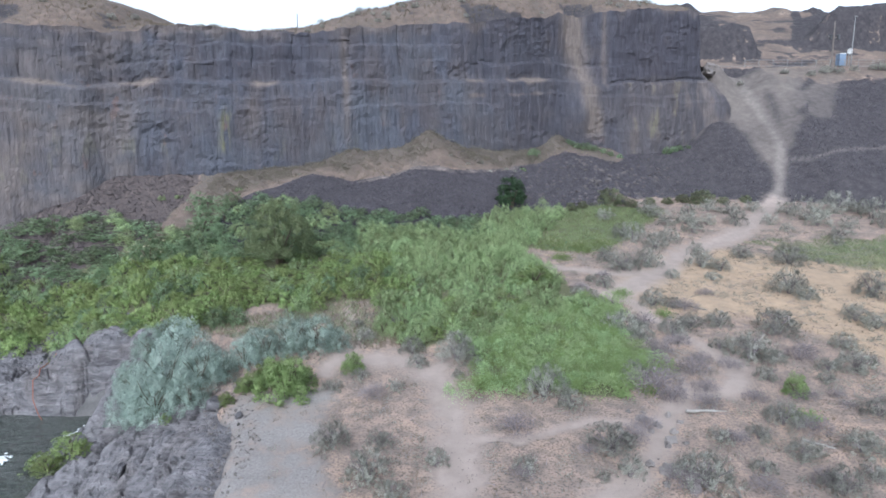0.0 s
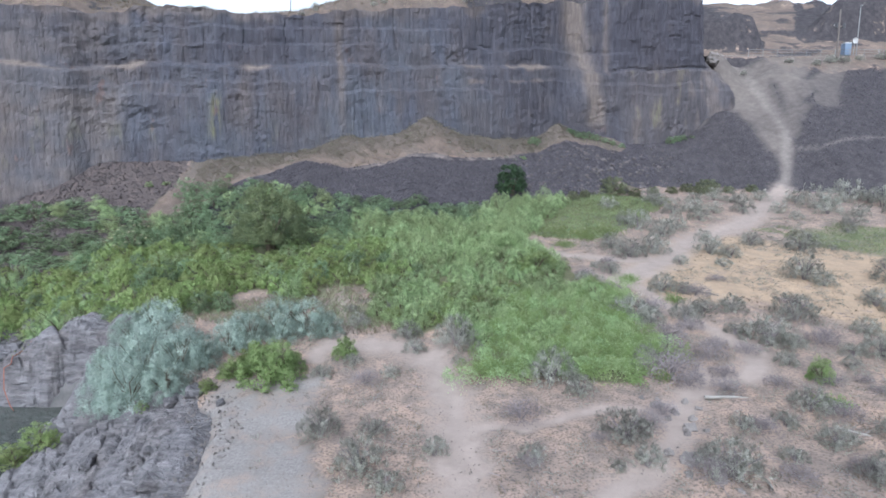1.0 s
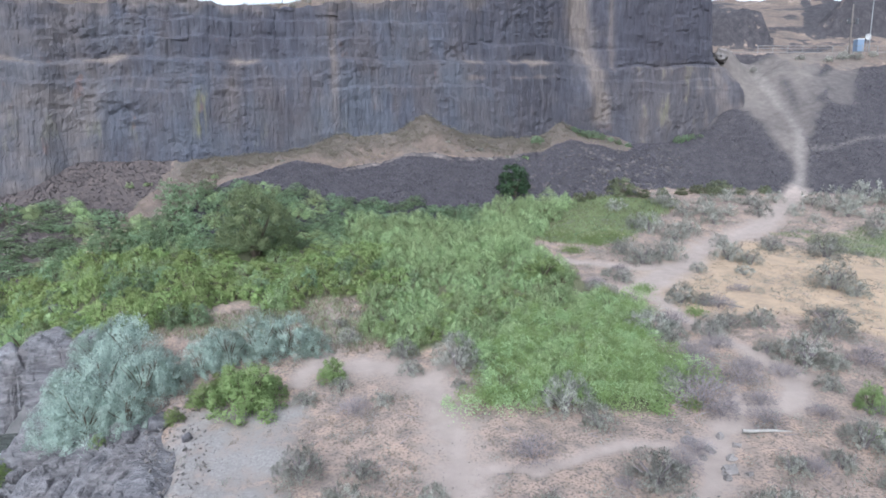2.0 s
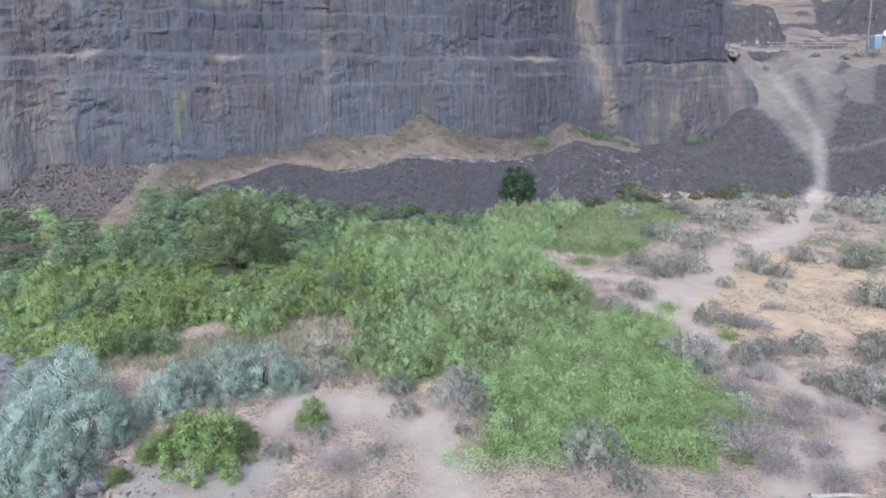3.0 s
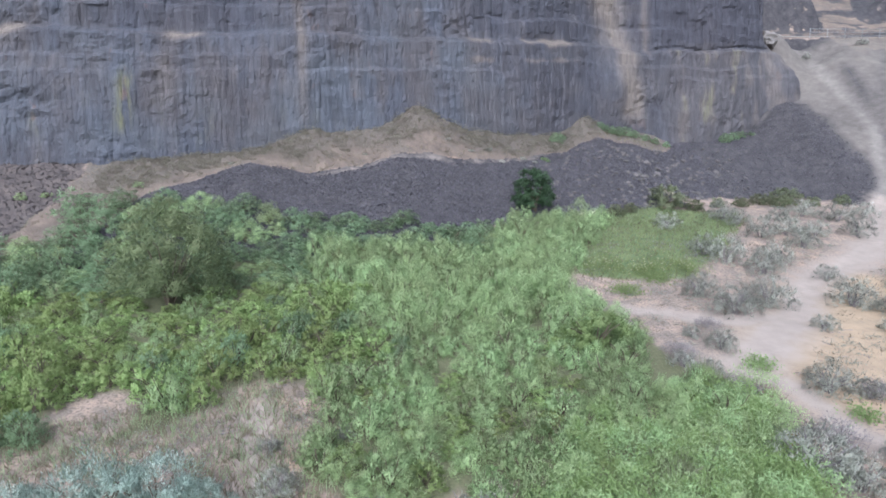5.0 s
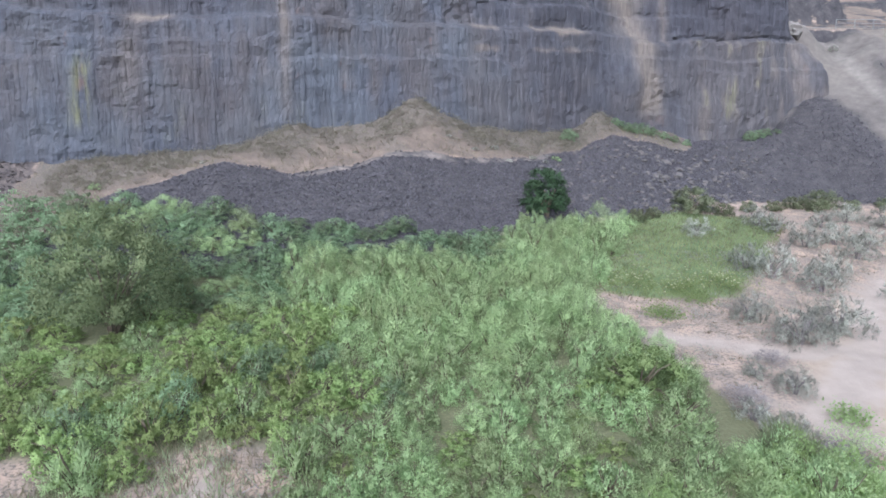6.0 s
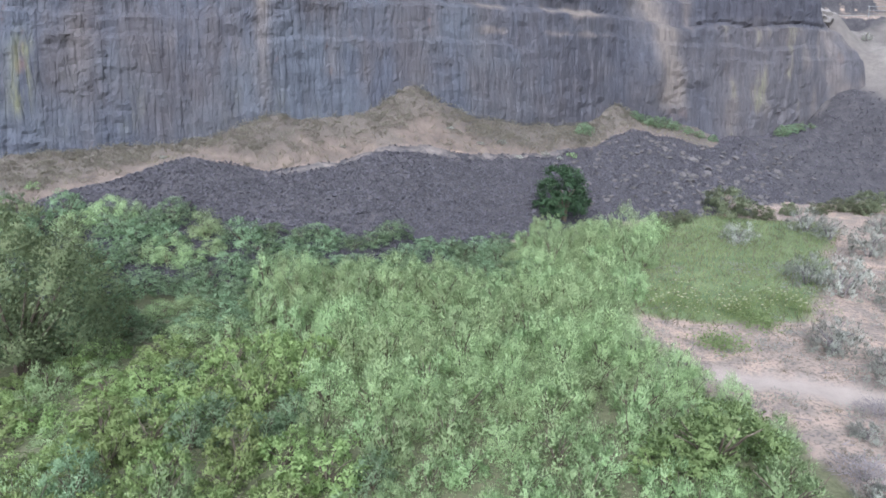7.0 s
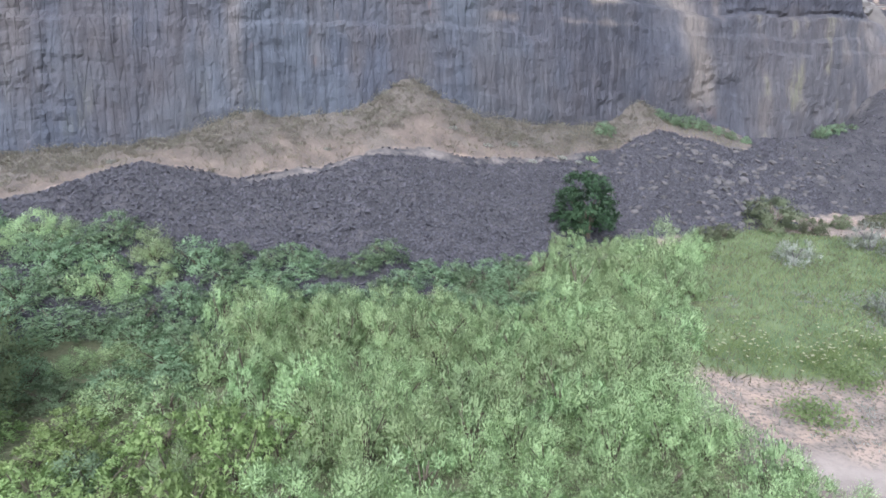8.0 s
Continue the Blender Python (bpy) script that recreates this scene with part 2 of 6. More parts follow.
def leaf_material(name, dark, light, tip=None, gloss=0.88, glow=0.5):
    """Leaves: each a little different, each plant a little different, and some light let through."""
    m, nt, b = material(name, gloss)
    b.inputs["Specular IOR Level"].default_value = 0.12
    geo, ob = nt.nodes.new("ShaderNodeNewGeometry"), nt.nodes.new("ShaderNodeObjectInfo")
    # the tone differs by clump; lit tops and shaded hearts are painted into it
    leaf_tone = maths(nt, "ADD", maths(nt, "MULTIPLY", geo.outputs["Random Per Island"], 0.06), maths(nt, "MULTIPLY", mask(nt, "tone"), 0.88))
    col = ramp(nt, leaf_tone, [(0.1, dark), (0.6, light), (0.95, tip or light)])
    hue = nt.nodes.new("ShaderNodeHueSaturation")
    nt.links.new(col, hue.inputs["Color"])
    nt.links.new(maths(nt, "ADD", 0.488, maths(nt, "MULTIPLY", ob.outputs["Random"], 0.026)), hue.inputs["Hue"])
    nt.links.new(maths(nt, "ADD", 0.78, maths(nt, "MULTIPLY", ob.outputs["Random"], 0.44)), hue.inputs["Value"])
    nt.links.new(hue.outputs[0], b.inputs["Base Color"])
    t = nt.nodes.new("ShaderNodeBsdfTranslucent")
    nt.links.new(hue.outputs[0], t.inputs["Color"])
    mixer = nt.nodes.new("ShaderNodeMixShader")
    mixer.inputs[0].default_value = glow
    nt.links.new(b.outputs[0], mixer.inputs[1])
    nt.links.new(t.outputs[0], mixer.inputs[2])
    nt.links.new(mixer.outputs[0], nt.nodes["Material Output"].inputs["Surface"])
    return m


def plain_material(name, a, b_, size=0.3, rough=0.85, metal=0.0, bumps=0.4):
    """Two tones of one stuff, mottled at two sizes, each piece a little different."""
    m, nt, b = material(name, rough, metal)
    at = where(nt)
    ob = nt.nodes.new("ShaderNodeObjectInfo")
    geo = nt.nodes.new("ShaderNodeNewGeometry")
    n = maths(nt, "ADD", maths(nt, "MULTIPLY", noise_of(nt, at, size), 0.55), maths(nt, "MULTIPLY", noise_of(nt, at, size * 0.12), 0.45))
    n = maths(nt, "ADD", n, maths(nt, "MULTIPLY", maths(nt, "SUBTRACT", ob.outputs["Random"], 0.5), 0.25))
    n = maths(nt, "ADD", n, maths(nt, "MULTIPLY", maths(nt, "SUBTRACT", geo.outputs["Random Per Island"], 0.5), 0.25))
    nt.links.new(ramp(nt, n, [(0.3, a), (0.7, b_)]), b.inputs["Base Color"])
    relief(nt, b, n, bumps, size * 0.15)
    return m


def water_material():
    m, nt, b = material("river_water", 0.08)
    b.inputs["Base Color"].default_value = (0.055, 0.063, 0.054, 1)
    b.inputs["Specular IOR Level"].default_value = 0.5
    at = where(nt, (1, 1.6, 1))
    relief(nt, b, maths(nt, "ADD", noise_of(nt, at, 1.1), maths(nt, "MULTIPLY", noise_of(nt, at, 0.35), 0.5)), 1.0, 0.9)
    return m


def river_rock_material():
    """Water-worn basalt: pale worn crests, dark seams that run with the ledges, and a brown tide mark."""
    m, nt, b = material("river_rock", 0.8)
    c, mp = nt.nodes.new("ShaderNodeTexCoord"), nt.nodes.new("ShaderNodeMapping")
    mp.inputs["Rotation"].default_value, mp.inputs["Scale"].default_value = (0, 0, radians(-20)), (0.35, 1.5, 1.5)
    nt.links.new(c.outputs["Object"], mp.inputs[0])
    seam, blot = noise_of(nt, mp.outputs[0], 0.55, 7, 0.65), noise_of(nt, c.outputs["Object"], 2.5, 4)
    grit = noise_of(nt, c.outputs["Object"], 0.1, 4)
    col = ramp(nt, seam, [(0.34, (0.1, 0.095, 0.102)), (0.46, (0.16, 0.152, 0.16)), (0.58, (0.215, 0.205, 0.214)), (0.7, (0.28, 0.268, 0.275))])
    col = mix(nt, ramp(nt, blot, [(0.45, grey(0)), (0.65, grey(0.6))]), col, ramp(nt, seam, [(0.38, (0.062, 0.054, 0.054)), (0.65, (0.188, 0.163, 0.156))]))
    nt.links.new(col, b.inputs["Base Color"])
    relief(nt, b, maths(nt, "ADD", seam, maths(nt, "MULTIPLY", grit, 0.25)), 1.0, 0.5)
    return m


SOIL = soil_material()
BASALT = basalt_material()
SAGE = leaf_material("sage_leaf", (0.253, 0.250, 0.219), (0.332, 0.330, 0.287), (0.409, 0.407, 0.352), 0.9, 0.48)
SILVER = leaf_material("silver_leaf", (0.303, 0.371, 0.321), (0.389, 0.470, 0.406), (0.461, 0.532, 0.466), 0.88, 0.48)
WILLOW = leaf_material("willow_leaf", (0.320, 0.404, 0.207), (0.385, 0.475, 0.245), (0.442, 0.527, 0.282))
OSIER = leaf_material("osier_leaf", (0.283, 0.362, 0.186), (0.339, 0.427, 0.221), (0.397, 0.476, 0.261))
ROSE = leaf_material("rose_leaf", (0.254, 0.321, 0.132), (0.304, 0.378, 0.157), (0.353, 0.420, 0.183))
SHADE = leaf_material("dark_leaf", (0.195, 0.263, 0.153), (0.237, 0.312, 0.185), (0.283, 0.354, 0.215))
HAW = leaf_material("hawthorn_leaf", (0.172, 0.209, 0.113), (0.231, 0.275, 0.146), (0.305, 0.338, 0.188))
DULL = leaf_material("dull_leaf", (0.15, 0.165, 0.1), (0.19, 0.205, 0.125), (0.23, 0.245, 0.155))
CHERRY = leaf_material("tree_leaf", (0.068, 0.117, 0.062), (0.086, 0.140, 0.074), (0.103, 0.162, 0.085))
OLIVE = leaf_material("olive_leaf", (0.202, 0.258, 0.110), (0.246, 0.308, 0.131), (0.295, 0.348, 0.160))
GRASS = leaf_material("green_grass", (0.194, 0.225, 0.133), (0.284, 0.323, 0.189), (0.370, 0.391, 0.258), 0.88, 0.5)
MEADOW = leaf_material("bright_grass", (0.189, 0.219, 0.112), (0.275, 0.310, 0.159), (0.361, 0.378, 0.228), 0.88, 0.5)
FORB = leaf_material("bright_forb", (0.155, 0.2, 0.085), (0.225, 0.28, 0.125), (0.295, 0.345, 0.17), 0.88, 0.4)
STRAW = leaf_material("dry_grass", (0.135, 0.115, 0.085), (0.215, 0.18, 0.132), (0.29, 0.245, 0.18), 0.8, 0.5)
CREAM = leaf_material("cream_flower", (0.34, 0.33, 0.2), (0.5, 0.48, 0.33))
TWIG = plain_material("grey_twig", (0.125, 0.108, 0.112), (0.26, 0.228, 0.23), 0.2)
BARK = plain_material("brown_bark", (0.07, 0.055, 0.04), (0.15, 0.12, 0.09), 0.3)
SCREE = plain_material("scree_stone", (0.046, 0.042, 0.05), (0.088, 0.08, 0.092), 0.5)
SLAB = plain_material("basalt_slab", (0.040, 0.036, 0.037), (0.104, 0.092, 0.090), 0.7)
STONE = plain_material("grey_brown_stone", (0.105, 0.094, 0.09), (0.19, 0.17, 0.16), 0.4)
TALUS = plain_material("brown_rubble", (0.064, 0.054, 0.056), (0.092, 0.076, 0.073), 0.6)
RIVER_ROCK = river_rock_material()
WATER_MAT = water_material()
FOAM = plain_material("white_foam", (0.42, 0.45, 0.45), (0.75, 0.77, 0.77), 0.15, 0.6)
POLE = plain_material("grey_timber", (0.07, 0.06, 0.054), (0.135, 0.118, 0.107), 0.4)
STEEL = plain_material("galvanised_steel", (0.13, 0.13, 0.132), (0.21, 0.212, 0.215), 0.3, 0.6, 0.3, 0.1)
BLUE = plain_material("blue_paint", (0.13, 0.175, 0.25), (0.17, 0.22, 0.29), 0.8, 0.5, 0, 0.1)
WHITE = plain_material("white_paint", (0.34, 0.34, 0.34), (0.45, 0.45, 0.44), 0.6, 0.5, 0, 0.1)
ROPE = plain_material("red_rope", (0.24, 0.09, 0.06), (0.36, 0.16, 0.11), 0.1)
ROAD = plain_material("gravel_road", (0.16, 0.15, 0.145), (0.24, 0.225, 0.215), 0.8)
PEBBLE = plain_material("grey_pebble", (0.10, 0.088, 0.08), (0.20, 0.175, 0.155), 0.2)
SCRUB = leaf_material("dry_scrub_leaf", (0.135, 0.118, 0.097), (0.18, 0.158, 0.128), (0.225, 0.198, 0.158), 0.9, 0.45)
RUST = leaf_material("rust_leaf", (0.14, 0.05, 0.03), (0.24, 0.09, 0.05))
LOG = plain_material("weathered_log", (0.15, 0.135, 0.12), (0.30, 0.28, 0.26), 0.25)

# ---- meshes ----
def mesh_of(name, verts, faces, mat, smooth=False):
    me = bpy.data.meshes.new(name)
    me.from_pydata(np.asarray(verts, float).tolist(), [], faces if isinstance(faces, list) else faces.tolist())
    if mat:
        me.materials.append(mat)
    if smooth:
        me.shade_smooth()
    me.update()
    return me


def grid_faces(rows, cols):
    i = np.arange(rows * cols).reshape(rows, cols)
    return np.stack([i[:-1, :-1], i[:-1, 1:], i[1:, 1:], i[1:, :-1]], -1).reshape(-1, 4)


def put_mask(me, name, values):
    a = me.attributes.new(name, "FLOAT", "POINT")
    a.data.foreach_set("value", np.ascontiguousarray(np.clip(values, 0, 1), dtype=np.float32).ravel())


def steps(*stretches):
    """Grid lines: stretches of (start, end, step)."""
    return np.concatenate([np.arange(a, b, s) for a, b, s in stretches] + [[stretches[-1][1]]])


def near_line(x, y, line, width):
    """1 on a worn line through the plan, falling to 0 at its edges."""
    best = np.full(np.shape(x), 99.0)
    for (ax, ay), (bx, by) in zip(line[:-1], line[1:]):
        t = np.clip(((x - ax) * (bx - ax) + (y - ay) * (by - ay)) / ((bx - ax) ** 2 + (by - ay) ** 2), 0, 1)
        best = np.minimum(best, np.hypot(x - ax - t * (bx - ax), y - ay - t * (by - ay)))
    return np.clip(1.0 - best / width * 0.5, 0, 1)


def build_ground():
    xs = steps((-2500, -300, 550), (-300, -60, 30), (-60, -36, 1.5), (-36, 40, 0.32), (40, 76, 0.7), (76, 300, 16), (300, 2500, 550))
    ys = steps((-2500, -200, 575), (-200, 0, 25), (0, 14, 1.4), (14, 62, 0.32), (62, 108, 0.5), (108, 130, 2), (130, 330, 25), (330, 2830, 500))
    x, y = np.meshgrid(xs, ys)
    z = ground_z(x, y)
    masks = ground_masks(x, y)
    z = z - 0.10 * masks["trail"] - 0.8 * masks["rock"]
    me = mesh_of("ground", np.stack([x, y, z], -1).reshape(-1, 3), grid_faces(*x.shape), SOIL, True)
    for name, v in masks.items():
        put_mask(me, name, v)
    return tagged(new("ground", me), "dry sandy ground with worn trails and sparse dead grass", "ground", kind="structure")


TRAILS = [
    (1.05, [(0.3, 12), (0.6, 22.3), (0.7, 25.7), (0.5, 28.5), (0.2, 31.2), (-0.5, 33.5), (-3.0, 35.7), (-5.0, 35.3)]),
    (1.3, [(13.8, 46.8), (15.3, 48.0), (18.1, 50.7), (20.9, 54.4), (23.6, 57.9), (26.6, 60.5), (30.5, 62.7), (35.1, 67.5), (39.4, 73.3), (44.5, 79.6)]),
    (1.4, [(14.2, 47.2), (15.3, 48.2), (17.5, 50.4), (19.5, 52.6)]),
    (0.35, [(1.5, 26.7), (3.7, 26.8), (6.1, 27.9), (7.9, 28.4), (10.5, 28.2)]),
    (0.7, [(4.5, 15), (6.3, 22.3), (7.8, 23.2), (9.8, 25.6), (11.4, 28.6), (13.8, 31.6), (16.2, 31.5), (18.0, 34.5), (17.4, 36.8), (16.2, 38.6), (15.0, 44.3), (14.0, 46.8)]),
    (0.8, [(10.6, 53.6), (12.0, 53.4), (13.6, 52.4), (15.9, 51.6), (19.3, 52.8)]),
    (0.6, [(-7.0, 34.0), (-5.8, 38), (-7.2, 43.5)]),
    (0.5, [(-0.5, 33.5), (0.2, 36.2), (1.8, 38.2)])]
GOLD_LAND = [(15.5, 42.4), (14.5, 49), (22.0, 57.5), (27.3, 59.6), (33.3, 57.4), (42, 56), (46, 42), (36, 38), (27.0, 34.2), (25.4, 40.0), (20.4, 43.3)]
SWARD = [(8.8, 58.8), (11.9, 58.2), (14.7, 58.4), (16.7, 58.3), (21.7, 65.1), (26, 70.8), (28, 76), (20, 77.5), (13, 72.5), (11, 65)]
SWARD_EAST = [(31.7, 61.3), (39.2, 62.1), (52, 62.7), (52, 50), (40.1, 52.3), (34.1, 55.5)]
GRAVEL = [(-12.3, 31.6), (-5.8, 31.8), (-6.0, 28.9), (-5.9, 25.9), (-4.0, 20.4), (-8, 8), (-14, 14), (-11.5, 22.7), (-11.5, 27.0)]
THICKET = [(-60, 62), (-40, 46.5), (-26, 42.5), (-18.6, 39.5), (-13.5, 40.8), (-9, 42.6), (-6.5, 44.0), (-4.5, 39.5), (-2.2, 36.5), (0.6, 38.5), (2.1, 34), (7, 33.5), (10, 33),
           (11.8, 36), (11.5, 40), (10.7, 44.5), (10.6, 47.5), (10.0, 51), (8.6, 54.5), (7.8, 57.5), (9.3, 60), (11, 64), (15, 71), (6, 69.5), (0, 67.0), (-10, 66.2), (-20, 65.8), (-30, 65.5), (-44, 67)]
LUSH = [(1.7, 31.1), (5, 31.5), (9.9, 31.2), (12.4, 34), (12.3, 37.5), (12.4, 40.4), (12.6, 44), (10.7, 45), (7.9, 41), (6.4, 42.2), (3.3, 38)]
RIVERSIDE = [(-70, 48), (-36, 48.5), (-31, 46.5), (-24, 43.0), (-20, 39.5), (-16.0, 33.5), (-12.2, 31.2), (-10.2, 27.5), (-10.0, 23), (-12, 12), (-20, 0), (-70, -20)]
FAN = [(44.0, 98.2), (45.4, 97.6), (46.1, 96.1), (46.5, 93.1), (47.0, 90), (47.3, 87), (47.0, 84.8), (45.6, 82.2), (44.2, 80.0), (43.4, 78.6), (45.2, 78.6), (46.2, 79.8), (48.0, 83.3), (50.0, 86.6), (50.8, 90.0), (51.8, 91.9), (53.4, 93.2), (55.9, 96.6), (58.5, 99.4), (62, 103.2), (68, 104.2), (68, 106.5), (44, 106.5)]


def ground_masks(x, y):
    d = foot(x, 1) - y
    wob, fine = grain(x, y, 4, 31), grain(x, y, 1.2, 32)
    trail = np.zeros(np.shape(x))
    for width, line in TRAILS:
        trail = np.maximum(trail, near_line(x + fine * 0.3, y + fine * 0.3, line, width))
    apron = ground_z(x, y, False) - low_land(x, y)
    wide = foot(x, 3)
    crest_path = np.clip(1 - np.abs(wide + 0.55 + 0.7 * wob - d) / 0.5, 0, 1) * between(x, -14, -8) * between(13 - x, 0, 3)
    trail = np.maximum(trail, crest_path * (0.5 + 0.4 * fine))
    crest = between(wide + 0.25 + 0.7 * wob - d, -0.3, 0.3)
    west = between(-21.5 - 0.9 * (70 - y) * 0.5 + wob - x, -0.6, 0.6)
    east = between(x, 25, 29)
    broken = between(-28.6 - 0.22 * (d - 2) + 1.3 * wob + 0.5 * fine - x, -0.5, 0.7)
    tan = between(apron + 0.6 * wob, 0.2, 0.8) * np.maximum(crest * (1 - east), west) * (1 - broken)
    talus = between(apron + 0.6 * wob, 0.1, 0.7) * broken
    # the dust slide: a funnel that narrows to a stem, with a paler worn line down it
    slide = between(inside(x, y, FAN) + 0.5 * wob + 0.4 * fine, -0.7, 1.0) * (0.8 + 0.25 * wob)
    slide = slide * (1 - 0.7 * near_line(x + 0.5 * wob, y, [(53.4, 99.5), (52.6, 96.0), (51.9, 93.2)], 0.8))
    slide = np.maximum(slide, 0.55 * between(near_line(x + 0.5 * wob, y, [(50.6, 89.6), (53.0, 92.6), (55.9, 96.3), (60.2, 98.9), (65.2, 102.7)], 1.5) + 0.35 * fine, 0.25, 0.8))
    slide = np.maximum(slide, 0.45 * between(near_line(x, y, [(57, 93), (62, 99), (66, 103)], 1.8) + 0.5 * wob, 0.4, 0.9))
    worn = between(near_line(x + wob * 0.35, y, [(49.5, 107), (51.2, 104.9), (50.8, 98.6), (50.6, 92.8), (50.0, 88.3), (48.7, 86.3), (47.0, 83), (45.4, 80.6), (44.4, 78.6)], 0.6), 0.3, 0.9)
    worn = np.maximum(worn, 0.8 * between(near_line(x, y, [(49.8, 86.4), (52.5, 84.5), (57, 84.6), (62.5, 85.2), (80, 87)], 0.32), 0.2, 0.9))
    worn = np.maximum(worn, 0.6 * between(near_line(x, y, [(41.0, 96.4), (45.6, 100.0)], 0.5), 0.3, 0.9))
    brow = between(x - 54 + wob * 2, 0, 3) * between(3.4 - d + 2.4 * wob, -1, 1) * 0.8
    patch = between(bump(x, y, 24.5, 80.5, 3.0, 2.2, 1.0) + 0.5 * fine, 0.45, 0.9) * 0.7
    tan = np.maximum.reduce([tan, brow, patch])
    scree = between(apron + 0.4 * wob, 0.1, 0.7) * (1 - tan) * (1 - talus)
    rock = between(inside(x, y, RIVERSIDE) + 0.9 * wob + 0.4 * fine, -0.4, 0.4)
    gold = between(inside(x, y, GOLD_LAND) + 2.5 * wob, -2.0, 2.0) * 0.8
    green = np.maximum(between(inside(x, y, SWARD) + wob, -0.8, 0.8), 0.55 * between(inside(x, y, SWARD_EAST) + 2 * wob, -1.5, 1.5))
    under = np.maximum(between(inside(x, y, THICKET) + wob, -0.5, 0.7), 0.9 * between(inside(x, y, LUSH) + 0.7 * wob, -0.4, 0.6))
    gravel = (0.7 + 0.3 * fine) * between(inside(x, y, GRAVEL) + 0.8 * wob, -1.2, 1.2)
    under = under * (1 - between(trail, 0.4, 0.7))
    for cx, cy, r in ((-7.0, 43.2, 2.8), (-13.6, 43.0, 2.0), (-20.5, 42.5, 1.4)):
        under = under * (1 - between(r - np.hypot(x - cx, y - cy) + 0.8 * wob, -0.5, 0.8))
    brush = between(2.9 - d + 2.0 * wob + 1.2 * fine, -0.8, 1.2) * (1 - between(x, 25, 29))
    return {"brush": brush, "talus": talus, "slide": np.clip(slide, 0, 1), "worn": np.clip(worn * (0.75 + 0.5 * wob), 0, 1), "trail": trail, "tan": tan, "scree": scree, "rock": rock, "gold": gold, "green": green, "under": under, "gravel": gravel}


ground = build_ground()

# the cliff in plan: x, y, and the height of its rim
CLIFF = np.array([
    (-160, 45, 29), (-95, 58.3, 29), (-70, 63.2, 28.5), (-50, 66.8, 28), (-44, 67.8, 27.9), (-37, 69.2, 27.5), (-32.2, 70, 29.3), (-26, 71.3, 29.2), (-21.5, 72.8, 28.6), (-17, 74.3, 28.9),
    (-13, 75.6, 29.5), (-10.3, 76.4, 30.1), (-4.7, 78.3, 30.5), (1.2, 80.6, 31.6), (5.8, 82.8, 31.9), (10.8, 85.4, 33.2), (18.1, 90.1, 34.7), (23.4, 91.5, 35), (31.6, 93.4, 36.3), (39.3, 96.4, 36.8),
    (43, 98.2, 36.8), (45.4, 101, 36.8), (45.8, 106, 36.8), (46, 114, 37), (48, 128, 38), (52, 150, 40)], float)
# the ledge's height by x, and where dust lies on it
LEDGE = np.array([(-160, 22), (-48, 22), (-41, 21.4), (-32, 22.3), (-22, 22.4), (-10, 23.2), (3, 23.8), (10, 24.2), (17, 25.2), (25, 24.6), (39, 26.0), (50, 26)], float)
DUSTY = [(-60, -40.5), (-37.8, -32.6), (-23.2, -19.4), (3, 6.6), (8.4, 16.6)]


def along(points, step):
    """Even steps along a line in plan, with all further columns carried along."""
    gone = np.r_[0, np.cumsum(np.hypot(*np.diff(points[:, :2], axis=0).T))]
    s = np.arange(0, gone[-1], step)
    return s, np.stack([np.interp(s, gone, points[:, k]) for k in range(points.shape[1])], 1)


def round_line(points, rounds=2):
    for _ in range(rounds):
        a, b = points[:-1], points[1:]
        points = np.concatenate([points[:1], np.stack([0.75 * a + 0.25 * b, 0.25 * a + 0.75 * b], 1).reshape(-1, points.shape[1]), points[-1:]])
    return points


def spread(v, at, width):
    return np.exp(-(((v - at) / width) ** 2))


